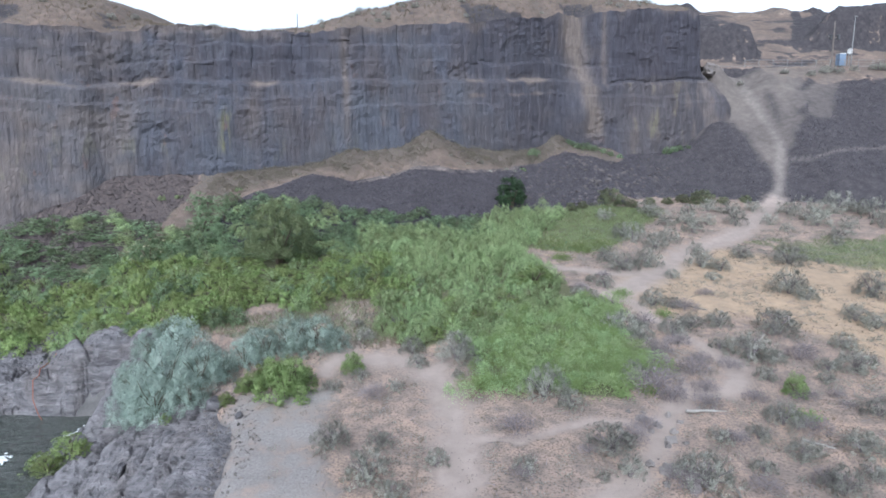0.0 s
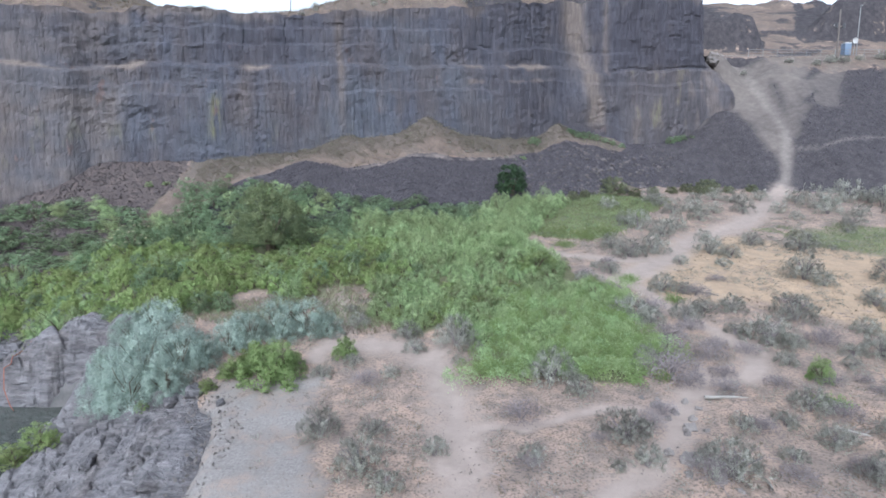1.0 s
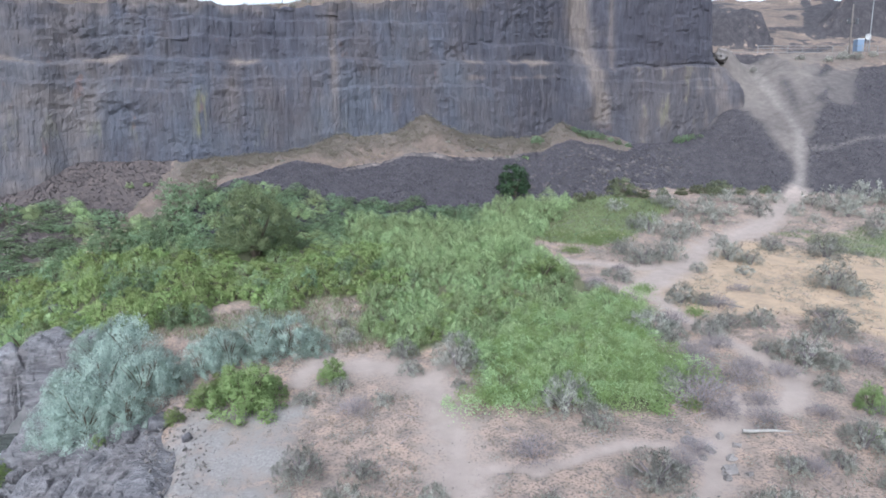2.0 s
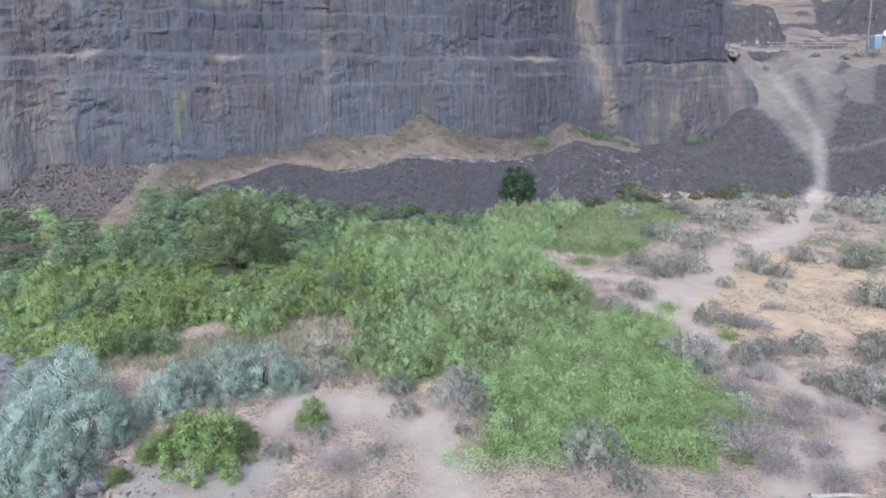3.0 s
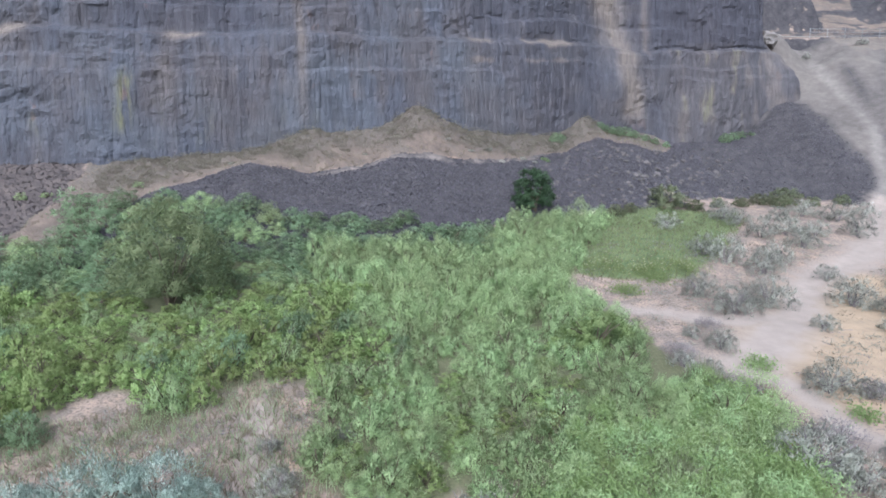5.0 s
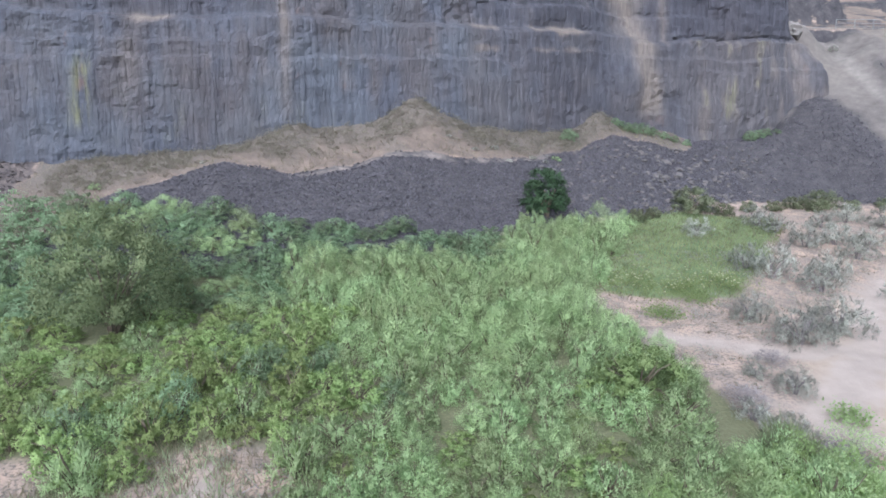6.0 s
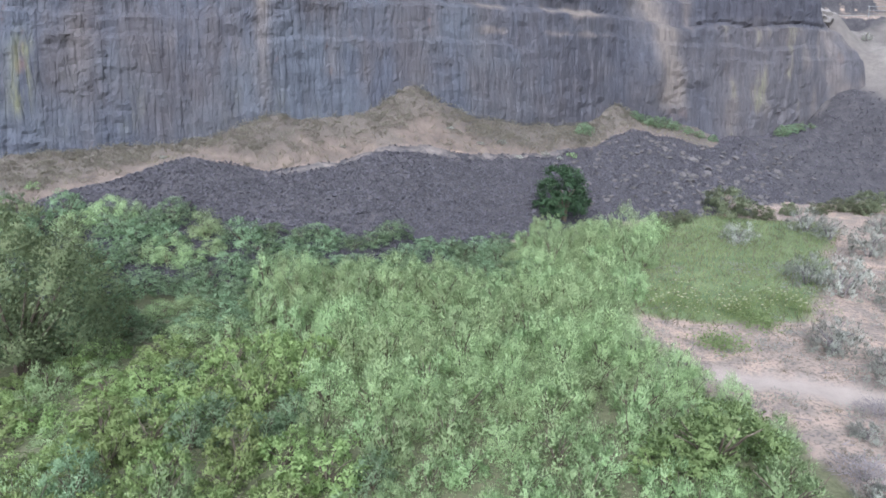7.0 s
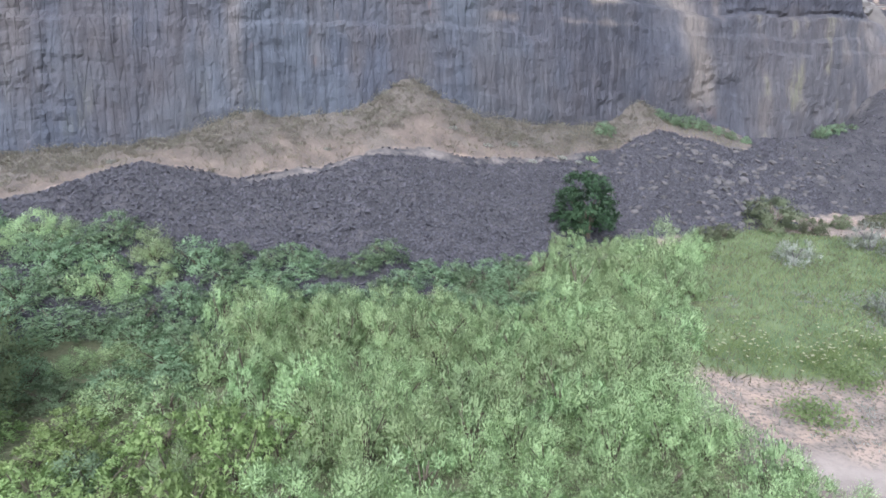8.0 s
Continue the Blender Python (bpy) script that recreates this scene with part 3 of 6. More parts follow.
def build_cliff():
    line = round_line(CLIFF)
    s, p = along(line, 0.16)
    turn = np.gradient(p[:, :2], axis=0)
    turn /= np.linalg.norm(turn, axis=1)[:, None]
    out = np.stack([turn[:, 1], -turn[:, 0]], 1)
    rim = p[:, 2] + grain(s, s * 0, 6, 41) * 0.5 + grain(s, s * 0, 1.2, 42) * 0.3
    rows = 92
    k = np.linspace(0, 1, rows)[:, None]
    low = np.minimum(ground_z(p[:, 0], p[:, 1] - 0.5, False) - 1.5, 27)
    z = low + (rim - low) * k
    S, X = np.broadcast_to(s, z.shape), np.broadcast_to(p[:, 0], z.shape)
    ledge = np.interp(p[:, 0], LEDGE[:, 0], LEDGE[:, 1]) + grain(s, s * 0, 5, 43) * 0.35
    # columns: each a rounded pillar of its own width and depth, in two storeys
    push = np.zeros(z.shape)
    for tier, (seed, width) in enumerate(((51, 0.52), (52, 0.95), (53, 2.3))):
        u = (S + grain(S, z, 3.5, seed) * 0.5 + grain(S, z, 0.7, seed + 3) * 0.06) / width
        i = np.floor(u)
        f = u - i
        tall = np.floor(z / (1.6 + 4.5 * lattice(i, i * 0, seed + 7)) + lattice(i, i * 0, seed + 8))
        each = lattice(i, tall, seed + 9)
        pillar = (0.30 * (1 - np.abs(2 * f - 1) ** 4) + 0.6 * each) * (0.15, 0.24, 0.36)[tier]
        push += pillar * np.where(z < ledge, (0.9, 0.38, 0.25)[tier], (0.35, 0.8, 1.0)[tier])
    broken = between(grain(S, z * 1.2, 5, 48), 0.0, 0.5)
    push += grain(S, z * 0.5, 8, 45) * 0.7 + grain(S, z * 1.6, 0.9, 46) * (0.06 + 0.2 * broken) + grain(S, z * 2.0, 2.2, 49) * 0.14
    # the upper storey stands back behind the ledge, and the face leans a little
    push += -1.1 * between(z - ledge, -0.25, 0.4) - 0.05 * (z - 14)
    # minor ledges below and above it
    for drop, back in ((-1.9, 0.3), (-3.2, 0.25), (2.6, 0.4), (4.6, 0.4)):
        push += -back * between(z - ledge - drop - 0.5 * grain(S, S * 0, 6, 70), -0.2, 0.2) * between(grain(S, S * 0, 10, 71 + int(drop * 10) % 7), -0.3, 0.2)
    # broken, slumped ground between the pale streak's gully walls, and the bulge of dirt beside the dark buttress
    push += -1.3 * spread(X, 21.6, 2.4) * between(z, 24, 27) + 1.0 * spread(X, 20.6, 2.2) * spread(z, 20, 3.0)
    push += 0.6 * between(X, 25.2, 26.0) * between(46 - X, 0, 1) * between(z - ledge, 0, 0.6) + 1.2 * between(-38.5 - X, 0, 2.5)
    # at its east end the lower storey juts out, under a slope of rubble that climbs to the buttress
    end = between(s - s[np.argmax(p[:, 0] > 41.5)], 0, 3.5)[None]
    push += end * (np.interp(z + 0.5 * grain(S, z, 2, 77), [22.0, 23.6, 29.0, 30.2], [3.0, 2.6, -2.4, -3.0]) + 0.35 * grain(S, z * 1.5, 1.2, 78) * between(z, 23, 24) * between(30 - z, 0, 1)) * (p[:, 1] < 112)
    x, y = p[:, 0] + out[:, 0] * push, p[:, 1] + out[:, 1] * push
    me = mesh_of("cliff", np.stack([x, y, z], -1).reshape(-1, 3), grid_faces(*z.shape), BASALT)
    ragged, patchy = grain(S, z, 2.0, 61), grain(S, z * 0.35, 1.3, 63)
    on = np.zeros(z.shape)
    for a, b in DUSTY:
        on = np.maximum(on, between(X - a, 0, 1.2) * between(b - X, 0, 1.2))
    dust = on * between(0.55 - np.abs(z - ledge - 0.1) + 0.5 * ragged, 0, 0.5)
    dust = np.maximum(dust, 0.75 * on * between(0.4 - np.abs(z - ledge + 1.9) + 0.6 * ragged, 0, 0.4) * (X > 3))
    # pale streaks where dust and water come down the face
    fall = -12.0 + 0.35 * grain(z, z * 0, 6, 67)
    dust = np.maximum(dust, (0.8 * spread(X, fall, 0.42) + 0.25 * spread(X, fall, 1.3)) * (0.72 + 0.5 * patchy) * (0.45 + 0.55 * between(z, 17, 23)) * between(z, 13, 16))
    dust = np.maximum(dust, 0.95 * np.clip(spread(X + 0.16 * (z - 27), 21.4, 2.0) * 1.15 + 0.35 * ragged + 0.3 * patchy - 0.1, 0, 1) * between(z, 15, 18))
    dust = np.maximum(dust, 0.9 * spread(X, 25.0, 0.42) * between(z, 23, 25) * (0.8 + 0.4 * patchy) + 0.4 * spread(X, 17.0, 1.0) * between(z, 26, 28) * between(ragged, -0.3, 0.3))
    dust = np.maximum(dust, between(X, -2, 8) * (0.16 + 0.25 * ragged) * (z < ledge + 1))
    dust = np.maximum(dust, 0.75 * end * between(z, 23, 24) * between(30.5 - z, 0, 1) * between(ragged + 0.3, -0.2, 0.4))
    dust = np.maximum(dust, (0.34 + 0.35 * between(patchy + 0.1, 0.0, 0.6)) * between(X, 25, 29) * (z < ledge))
    dust = np.maximum(dust, (0.22 + 0.3 * between(ragged, -0.4, 0.5)) * between(-33 - X + 2 * ragged, 0, 7))
    dust = np.maximum(dust, (0.4 + 0.4 * ragged) * between(-27 - X + 2 * ragged, 0, 3) * between(11.5 - z + 1.5 * ragged, 0, 2))
    dust = np.maximum(dust, 0.6 * between(z - rim + 1.6 + 1.2 * ragged, 0, 1.2) * between(grain(S, S * 0, 7, 66), -0.3, 0.2))
    dust = np.maximum(dust, 0.55 * between(z - ledge, -4, 3) * between(X, 40, 46) * between(ragged, -0.4, 0.3))
    put_mask(me, "dust", dust)
    dark = 0.55 * between(z - ledge, 0, 1) * between(grain(S, z, 12, 64), -0.6, 0.2)
    dark = np.maximum(dark, 0.68 * between(X + 6 * ragged, 0, 12))
    put_mask(me, "dark", np.maximum(dark, 0.85 * between(z - ledge, 0, 0.5) * between(X, 25.5, 27)) * (1 - np.clip(dust, 0, 1)))
    lichen = spread(X, -25.8 + 0.1 * (z - 17), 0.55) * between(z, 13.5, 15) * between(20 - z, 0, 2) + 0.6 * between(patchy, 0.1, 0.5) * between(X, 27, 30) * between(40 - X, 0, 4) * (z < ledge)
    put_mask(me, "lichen", np.maximum(lichen, 0.35 * between(patchy, 0.2, 0.6) * between(18 - z, 0, 4) * (X < 0)))
    return tagged(new("cliff", me), "tall dark columnar basalt cliff with a dusty ledge across its face", "cliff", kind="structure")


cliff = build_cliff()


RISE = np.array([(-160, 10), (-50, 8.5), (-44, 7.2), (-40, 5.6), (-36, 3.6), (-32.5, 0.8), (-25, 1.0), (-19, 3.2), (-13, 5.2), (-7, 7.2), (2, 8.2), (10, 8.2), (18, 7.6), (25, 6.0), (32, 4.4), (40, 3.6), (50, 3.0)], float)


PLATEAU = {}


def plateau_z(x, back):
    y = np.interp(x, PLATEAU["x"], PLATEAU["y"]) + 0.12 + back
    rim, rise = np.interp(x, PLATEAU["x"], PLATEAU["rim"]), np.interp(x, RISE[:, 0], RISE[:, 1])
    lumps = grain(x, y, 4, 71) * 0.3 + grain(x, y, 1.1, 74) * 0.12
    return rim - 0.25 + 0.3 * between(back, 0, 1.3) + rise * (1 - np.exp(-back / 7)) - 0.03 * np.clip(back - 26, 0, 60) + lumps * between(back, 0.5, 3)


def build_plateau():
    """Dry grass behind the rim: a hill in the west, a dip, and a slope that climbs to the east."""
    n = len(cliff.data.vertices)
    co = np.empty(n * 3)
    cliff.data.vertices.foreach_get("co", co)
    top = co.reshape(92, -1, 3)[-1]
    top = top[np.arange(len(top)) % 4 == 0]
    # the crest's own line, in even steps of x so that the sheet never folds
    top = top[: int(np.argmax(top[:, 0] > 44.8))]
    order = np.maximum.accumulate(top[:, 0])
    xs = np.arange(-150, 44.6, 0.7)
    ys, rim = np.interp(xs, order, top[:, 1]), np.interp(xs, order, top[:, 2])
    ys = np.array([ys[max(0, i - 1): i + 2].max() for i in range(len(ys))])
    back = np.array([0.0, 0.3, 0.7, 1.3, 2.2, 3.2, 4.5, 6.5, 9, 13, 18, 26, 45, 90, 200, 600])[:, None]
    x, y = xs + 0 * back, ys + 0.12 + back
    PLATEAU.update(x=xs, y=ys, rim=rim)
    z = plateau_z(x, back)
    me = mesh_of("plateau", np.stack([x, y, z], -1).reshape(-1, 3), grid_faces(*z.shape), SOIL, True)
    put_mask(me, "tan", 0.95 + 0.3 * grain(x, y, 3, 72))
    put_mask(me, "brush", 0.12 + 0.9 * grain(x, y, 2.5, 75))
    put_mask(me, "scree", between(grain(x, y * 2, 5, 73), 0.15, 0.45) * between(7 - back, 0, 5) * 0.85)
    return tagged(new("plateau", me), "dry grassy hillside above the rim of the cliff", "hillside", kind="structure")


plateau = build_plateau()


def far_z(x, y):
    x, y = np.broadcast_arrays(np.asarray(x, float), np.asarray(y, float))
    wob = grain(x, y, 6, 81)
    z = np.interp(y, [106.4, 107.2, 112, 114, 118, 135, 150, 500], [27.5, 29.7, 30.2, 31.8, 34.0, 43.5, 49.0, 52]) + wob * 0.8 * between(y, 112, 116)
    cut = 1.6 * lattice(np.floor(x / 1.3 + 0.4 * wob), np.floor(y * 0), 80) + 0.8 * grain(x, y, 2, 82)
    west = between(y + wob + 0.6 * cut - 113.8, 0, 5.5) * between(61 + 1.5 * wob - x, 0, 3)
    z = np.where(west > 0, np.maximum(z, 31 + 7.8 * west), z)
    edge = 66.5 + 0.55 * (y - 118)
    face = between(y + 1.2 * wob + 0.6 * cut - 117.8, 0, 6) * between(x - edge + wob, 0, 3)
    z = np.where(face > 0, np.maximum(z, 31 + face * np.clip(4 + (x - edge) * 0.9, 0, 12.6)), z)
    far = between(y + wob * 2 - 143, 0, 2) * between(grain(x, y * 0, 9, 83), -0.3, 0.2)
    rough = np.maximum(face, west) * between(y, 112, 114)
    return z + far * 1.8 + rough * (grain(x, y, 3.5, 85) * 1.6 + grain(x, y, 1.1, 86) * 0.5), np.maximum(face, west)


def build_far_slope():
    """Behind the road: rocky knobs and a dry hillside."""
    xs, ys = steps((46, 120, 0.7), (120, 400, 20)), steps((106.4, 150, 0.6), (150, 500, 25))
    x, y = np.meshgrid(xs, ys)
    z, face = far_z(x, y)
    dy, dx = np.gradient(z, ys, axis=0), np.gradient(z, xs, axis=1)
    me = mesh_of("far_slope", np.stack([x, y, z], -1).reshape(-1, 3), grid_faces(*z.shape), SOIL, True)
    steep = between(np.hypot(dx, dy), 0.9, 1.6)
    strata = 1 - 0.3 * between(np.sin(z * 2.0 + 3 * grain(x, y, 5, 100)) + 0.6 * grain(x, y, 1.5, 101), 0.3, 0.9)
    put_mask(me, "scree", np.maximum.reduce([steep, 0.95 * between(face, 0.03, 0.15) * between(grain(x, y, 3, 84), -0.7, -0.2), 0.66 * between(grain(x, y * 2, 6, 89), -0.05, 0.25)]) * strata * (1.0 + 0.35 * grain(x, y, 1.4, 99)))
    put_mask(me, "tan", 0.8 * (1 - steep) + 0.4 * grain(x, y, 4, 87))
    put_mask(me, "gold", (0.15 + 0.4 * grain(x, y, 5, 88)) * (1 - steep))
    return tagged(new("far_slope", me), "dry hillside with dark basalt knobs behind the road", "hillside", kind="structure")


far_slope = build_far_slope()


def build_road():
    xs, across = np.arange(47, 140, 1.5), np.array([107.6, 107.9, 109.5, 111.4, 111.7])
    x, y = np.meshgrid(xs, across)
    z = far_z(x, y)[0] + np.array([-0.2, 0.1, 0.16, 0.1, -0.2])[:, None]
    me = mesh_of("road", np.stack([x, y, z], -1).reshape(-1, 3), grid_faces(*z.shape), ROAD, True)
    return tagged(new("road", me), "pale gravel road along the top of the slope", "road", kind="structure")


road = build_road()


def build_water():
    xs, ys = steps((-300, -60, 40), (-60, -42, 3), (-42, -19.4, 0.16)), steps((-60, 20, 10), (20, 28, 1), (28, 41, 0.16), (41, 60, 3))
    x, y = np.meshgrid(xs, ys)
    z = WATER + (0.06 * grain(x * 0.7, y * 1.6, 1.1, 135) + 0.03 * grain(x, y * 1.8, 0.4, 136, 2)) * between(x, -42, -40)
    me = mesh_of("river", np.stack([x, y, z], -1).reshape(-1, 3), grid_faces(*x.shape), WATER_MAT, True)
    return tagged(new("river", me), "dark green river pool with ripples", "water", kind="structure")


river = build_water()


def blocks(u, v, size, seed):
    """Joint blocks: each point's own block gives a height and a tilt; also how near the point is to a joint."""
    u, v = np.broadcast_arrays(np.asarray(u, float) / size, np.asarray(v, float) / size)
    iu, iv = np.floor(u), np.floor(v)
    best, second, high = np.full(u.shape, 9.0), np.full(u.shape, 9.0), np.zeros(u.shape)
    for du in (-1, 0, 1):
        for dv in (-1, 0, 1):
            cu, cv = iu + du, iv + dv
            ou, ov = u - cu - lattice(cu, cv, seed), v - cv - lattice(cu, cv, seed + 1)
            dist = np.hypot(ou, ov)
            own = lattice(cu, cv, seed + 2) + (lattice(cu, cv, seed + 3) - 0.5) * ou + (lattice(cu, cv, seed + 4) - 0.2) * ov
            near = dist < best
            second = np.where(near, best, np.minimum(second, dist))
            high, best = np.where(near, own, high), np.where(near, dist, best)
    return high, between(second - best, 0.0, 0.16)


def rock_z(x, y):
    """Tilted ledges of bare rock over the bank, split by joints into blocks of three sizes."""
    u, v = x * 0.94 + y * 0.34, y * 0.94 - x * 0.34
    bend = grain(u, v, 4, 90) * 0.8
    big, big_joint = blocks(u * 0.5, v + bend, 1.7, 93)
    mid, mid_joint = blocks(u * 0.6, v + bend, 0.75, 103)
    small, small_joint = blocks(u * 0.7, v + bend, 0.34, 113)
    return 0.75 * big + 0.4 * mid + 0.2 * small - 0.3 * (1 - big_joint) - 0.2 * (1 - mid_joint) - 0.08 * (1 - small_joint) + grain(x, y, 0.5, 95) * 0.08 - 0.5


def build_outcrop():
    xs, ys = np.arange(-44, -8.5, 0.1), np.arange(13, 49, 0.1)
    x, y = np.meshgrid(xs, ys)
    edge = inside(x, y, RIVERSIDE) + 0.9 * grain(x, y, 4, 31) + 0.7 * grain(x, y, 1.1, 33)
    wet = inside(x, y, POOL) + 0.5 * grain(x, y, 1.6, 98)
    z = ground_z(x, y, False) + rock_z(x, y) * between(edge, -0.2, 1.8) + 0.3 * between(edge, -0.5, 0.6) - 0.5
    # the north bank is a low wall over the pool
    wall = between(y - 38.3 + 1.0 * grain(x, y, 1.7, 96), 0, 0.7) * between(-18.5 - x, 0, 3) * between(45.5 - y, 0, 6)
    z = z + wall * (1.5 + 1.0 * grain(x, y, 2.4, 92))
    z = np.where(wet > 0.15, np.minimum(z, WATER - 0.5), z)
    keep = (edge > -0.4) & (wet < 1.0)
    faces = grid_faces(*x.shape)
    faces = faces[keep.ravel()[faces].all(1)]
    used, back = np.unique(faces, return_inverse=True)
    me = mesh_of("rock_outcrop", np.stack([x, y, z], -1).reshape(-1, 3)[used], back.reshape(-1, 4), RIVER_ROCK)
    return tagged(new("rock_outcrop", me), "grey fluted basalt ledges beside the river pool", "rock", kind="structure")


outcrop = build_outcrop()

# ---- plants ----
rng = np.random.default_rng(7)
ICO = np.array([(0, 0, 1), (0.894, 0, 0.447), (0.276, 0.851, 0.447), (-0.724, 0.526, 0.447), (-0.724, -0.526, 0.447), (0.276, -0.851, 0.447),
                (0.724, 0.526, -0.447), (-0.276, 0.851, -0.447), (-0.894, 0, -0.447), (-0.276, -0.851, -0.447), (0.724, -0.526, -0.447), (0, 0, -1)])
ICO_FACES = np.array([(0, 1, 2), (0, 2, 3), (0, 3, 4), (0, 4, 5), (0, 5, 1), (1, 6, 2), (2, 7, 3), (3, 8, 4), (4, 9, 5), (5, 10, 1),
                      (6, 7, 2), (7, 8, 3), (8, 9, 4), (9, 10, 5), (10, 6, 1), (11, 7, 6), (11, 8, 7), (11, 9, 8), (11, 10, 9), (11, 6, 10)])


def unit(v):
    return v / np.maximum(np.linalg.norm(v, axis=-1, keepdims=True), 1e-9)


class Pile:
    """Verts and faces gathered into one mesh."""

    def __init__(self):
        self.verts, self.faces, self.count, self.tones, self.normals = [], [], 0, [], []

    def put(self, verts, faces, tone=0.5, normals=None):
        if normals is not None:
            self.normals.append(normals)
        self.verts.append(np.asarray(verts, float))
        self.tones.append(np.broadcast_to(tone, len(verts)))
        self.faces += (np.asarray(faces) + self.count).tolist()
        self.count += len(verts)
        return self

    def leaves(self, at, way, long, wide, face=None, slim=False, tone=None, out=None):
        """face: the side that the leaves turn outward; slim: three-cornered leaves, for fine foliage; out: the way that the leaves' cupped surface turns."""
        n = len(at)
        tone = np.full(n, 0.5) if tone is None else tone
        way = unit(way)
        side = unit(np.cross(way, rng.normal(size=(n, 3)) * (1.0 if face is None else 0.3) + (0 if face is None else face)))
        long, wide = long * rng.uniform(0.7, 1.3, (n, 1)), wide * rng.uniform(0.7, 1.3, (n, 1))
        if slim:
            v = np.stack([at + way * long * 0.3 + side * wide * 0.5, at + way * long, at - side * wide * 0.3], 1)
            return self.put(v.reshape(-1, 3), np.arange(3 * n).reshape(n, 3), np.repeat(tone, 3), None if out is None else np.repeat(out, 3, 0))
        fold = np.cross(way, side) * wide * 0.25
        v = np.stack([at, at + way * long * 0.5 + side * wide * 0.5 + fold, at + way * long, at + way * long * 0.5 - side * wide * 0.5 + fold], 1)
        return self.put(v.reshape(-1, 3), np.arange(4 * n).reshape(n, 4), np.repeat(tone, 4))

    def tube(self, line, r0, r1, sides=5):
        line = np.asarray(line, float)
        way = unit(np.gradient(line, axis=0))
        a = unit(np.cross(way, (0.31, 0.27, 0.91)))
        b = np.cross(way, a)
        r = np.linspace(r0, r1, len(line))[:, None, None]
        th = np.linspace(0, 2 * np.pi, sides, endpoint=False)[None, :, None]
        v = line[:, None] + r * (np.cos(th) * a[:, None] + np.sin(th) * b[:, None])
        f = []
        for i in range(len(line) - 1):
            for j in range(sides):
                f.append((i * sides + j, i * sides + (j + 1) % sides, (i + 1) * sides + (j + 1) % sides, (i + 1) * sides + j))
        n = len(line) * sides
        self.put(v.reshape(-1, 3), f)
        self.faces.append([self.count - sides + j for j in range(sides)])
        return self

    def mesh(self, name, mat, smooth=False):
        cupped = sum(map(len, self.normals)) == self.count
        me = mesh_of(name, np.concatenate(self.verts), self.faces, mat, smooth or cupped)
        if cupped:
            me.normals_split_custom_set_from_vertices(np.concatenate(self.normals).tolist())
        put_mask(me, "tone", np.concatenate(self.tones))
        return me


def child(name, me, parent, label=""):
    ob = new(name, me)
    ob.parent = parent
    if label:
        ob["label"] = label
    return ob


def stems(count, r, h, thick, sides=4, points=4):
    pile = Pile()
    for _ in range(count):
        a, reach = rng.uniform(0, 2 * np.pi), r * rng.uniform(0.3, 0.95)
        top = np.array([np.cos(a) * reach, np.sin(a) * reach, h * rng.uniform(0.55, 0.92)])
        k = np.linspace(0, 1, points)[:, None]
        line = top * np.concatenate([k, k, k**0.7], 1) + rng.normal(size=(points, 3)) * 0.05 * r * k
        line[0] = (np.cos(a) * thick * 1.5, np.sin(a) * thick * 1.5, -0.12)
        pile.tube(line, thick, thick * 0.35, sides)
    return pile


def dome(count, r, h, low=0.15):
    """Even-ish places over a lumpy dome, with their outward ways."""
    i = np.arange(count) + rng.uniform(0, 1)
    up = 1 - (1 - low) * (i + 0.5) / count
    a = i * 2.39996 + rng.normal(size=count) * 0.25
    flat = np.sqrt(np.clip(1 - up**2, 0, 1))
    way = np.stack([flat * np.cos(a), flat * np.sin(a), up], 1)
    return way * (r, r, h) * rng.uniform(0.72, 1.05, (count, 1)), way


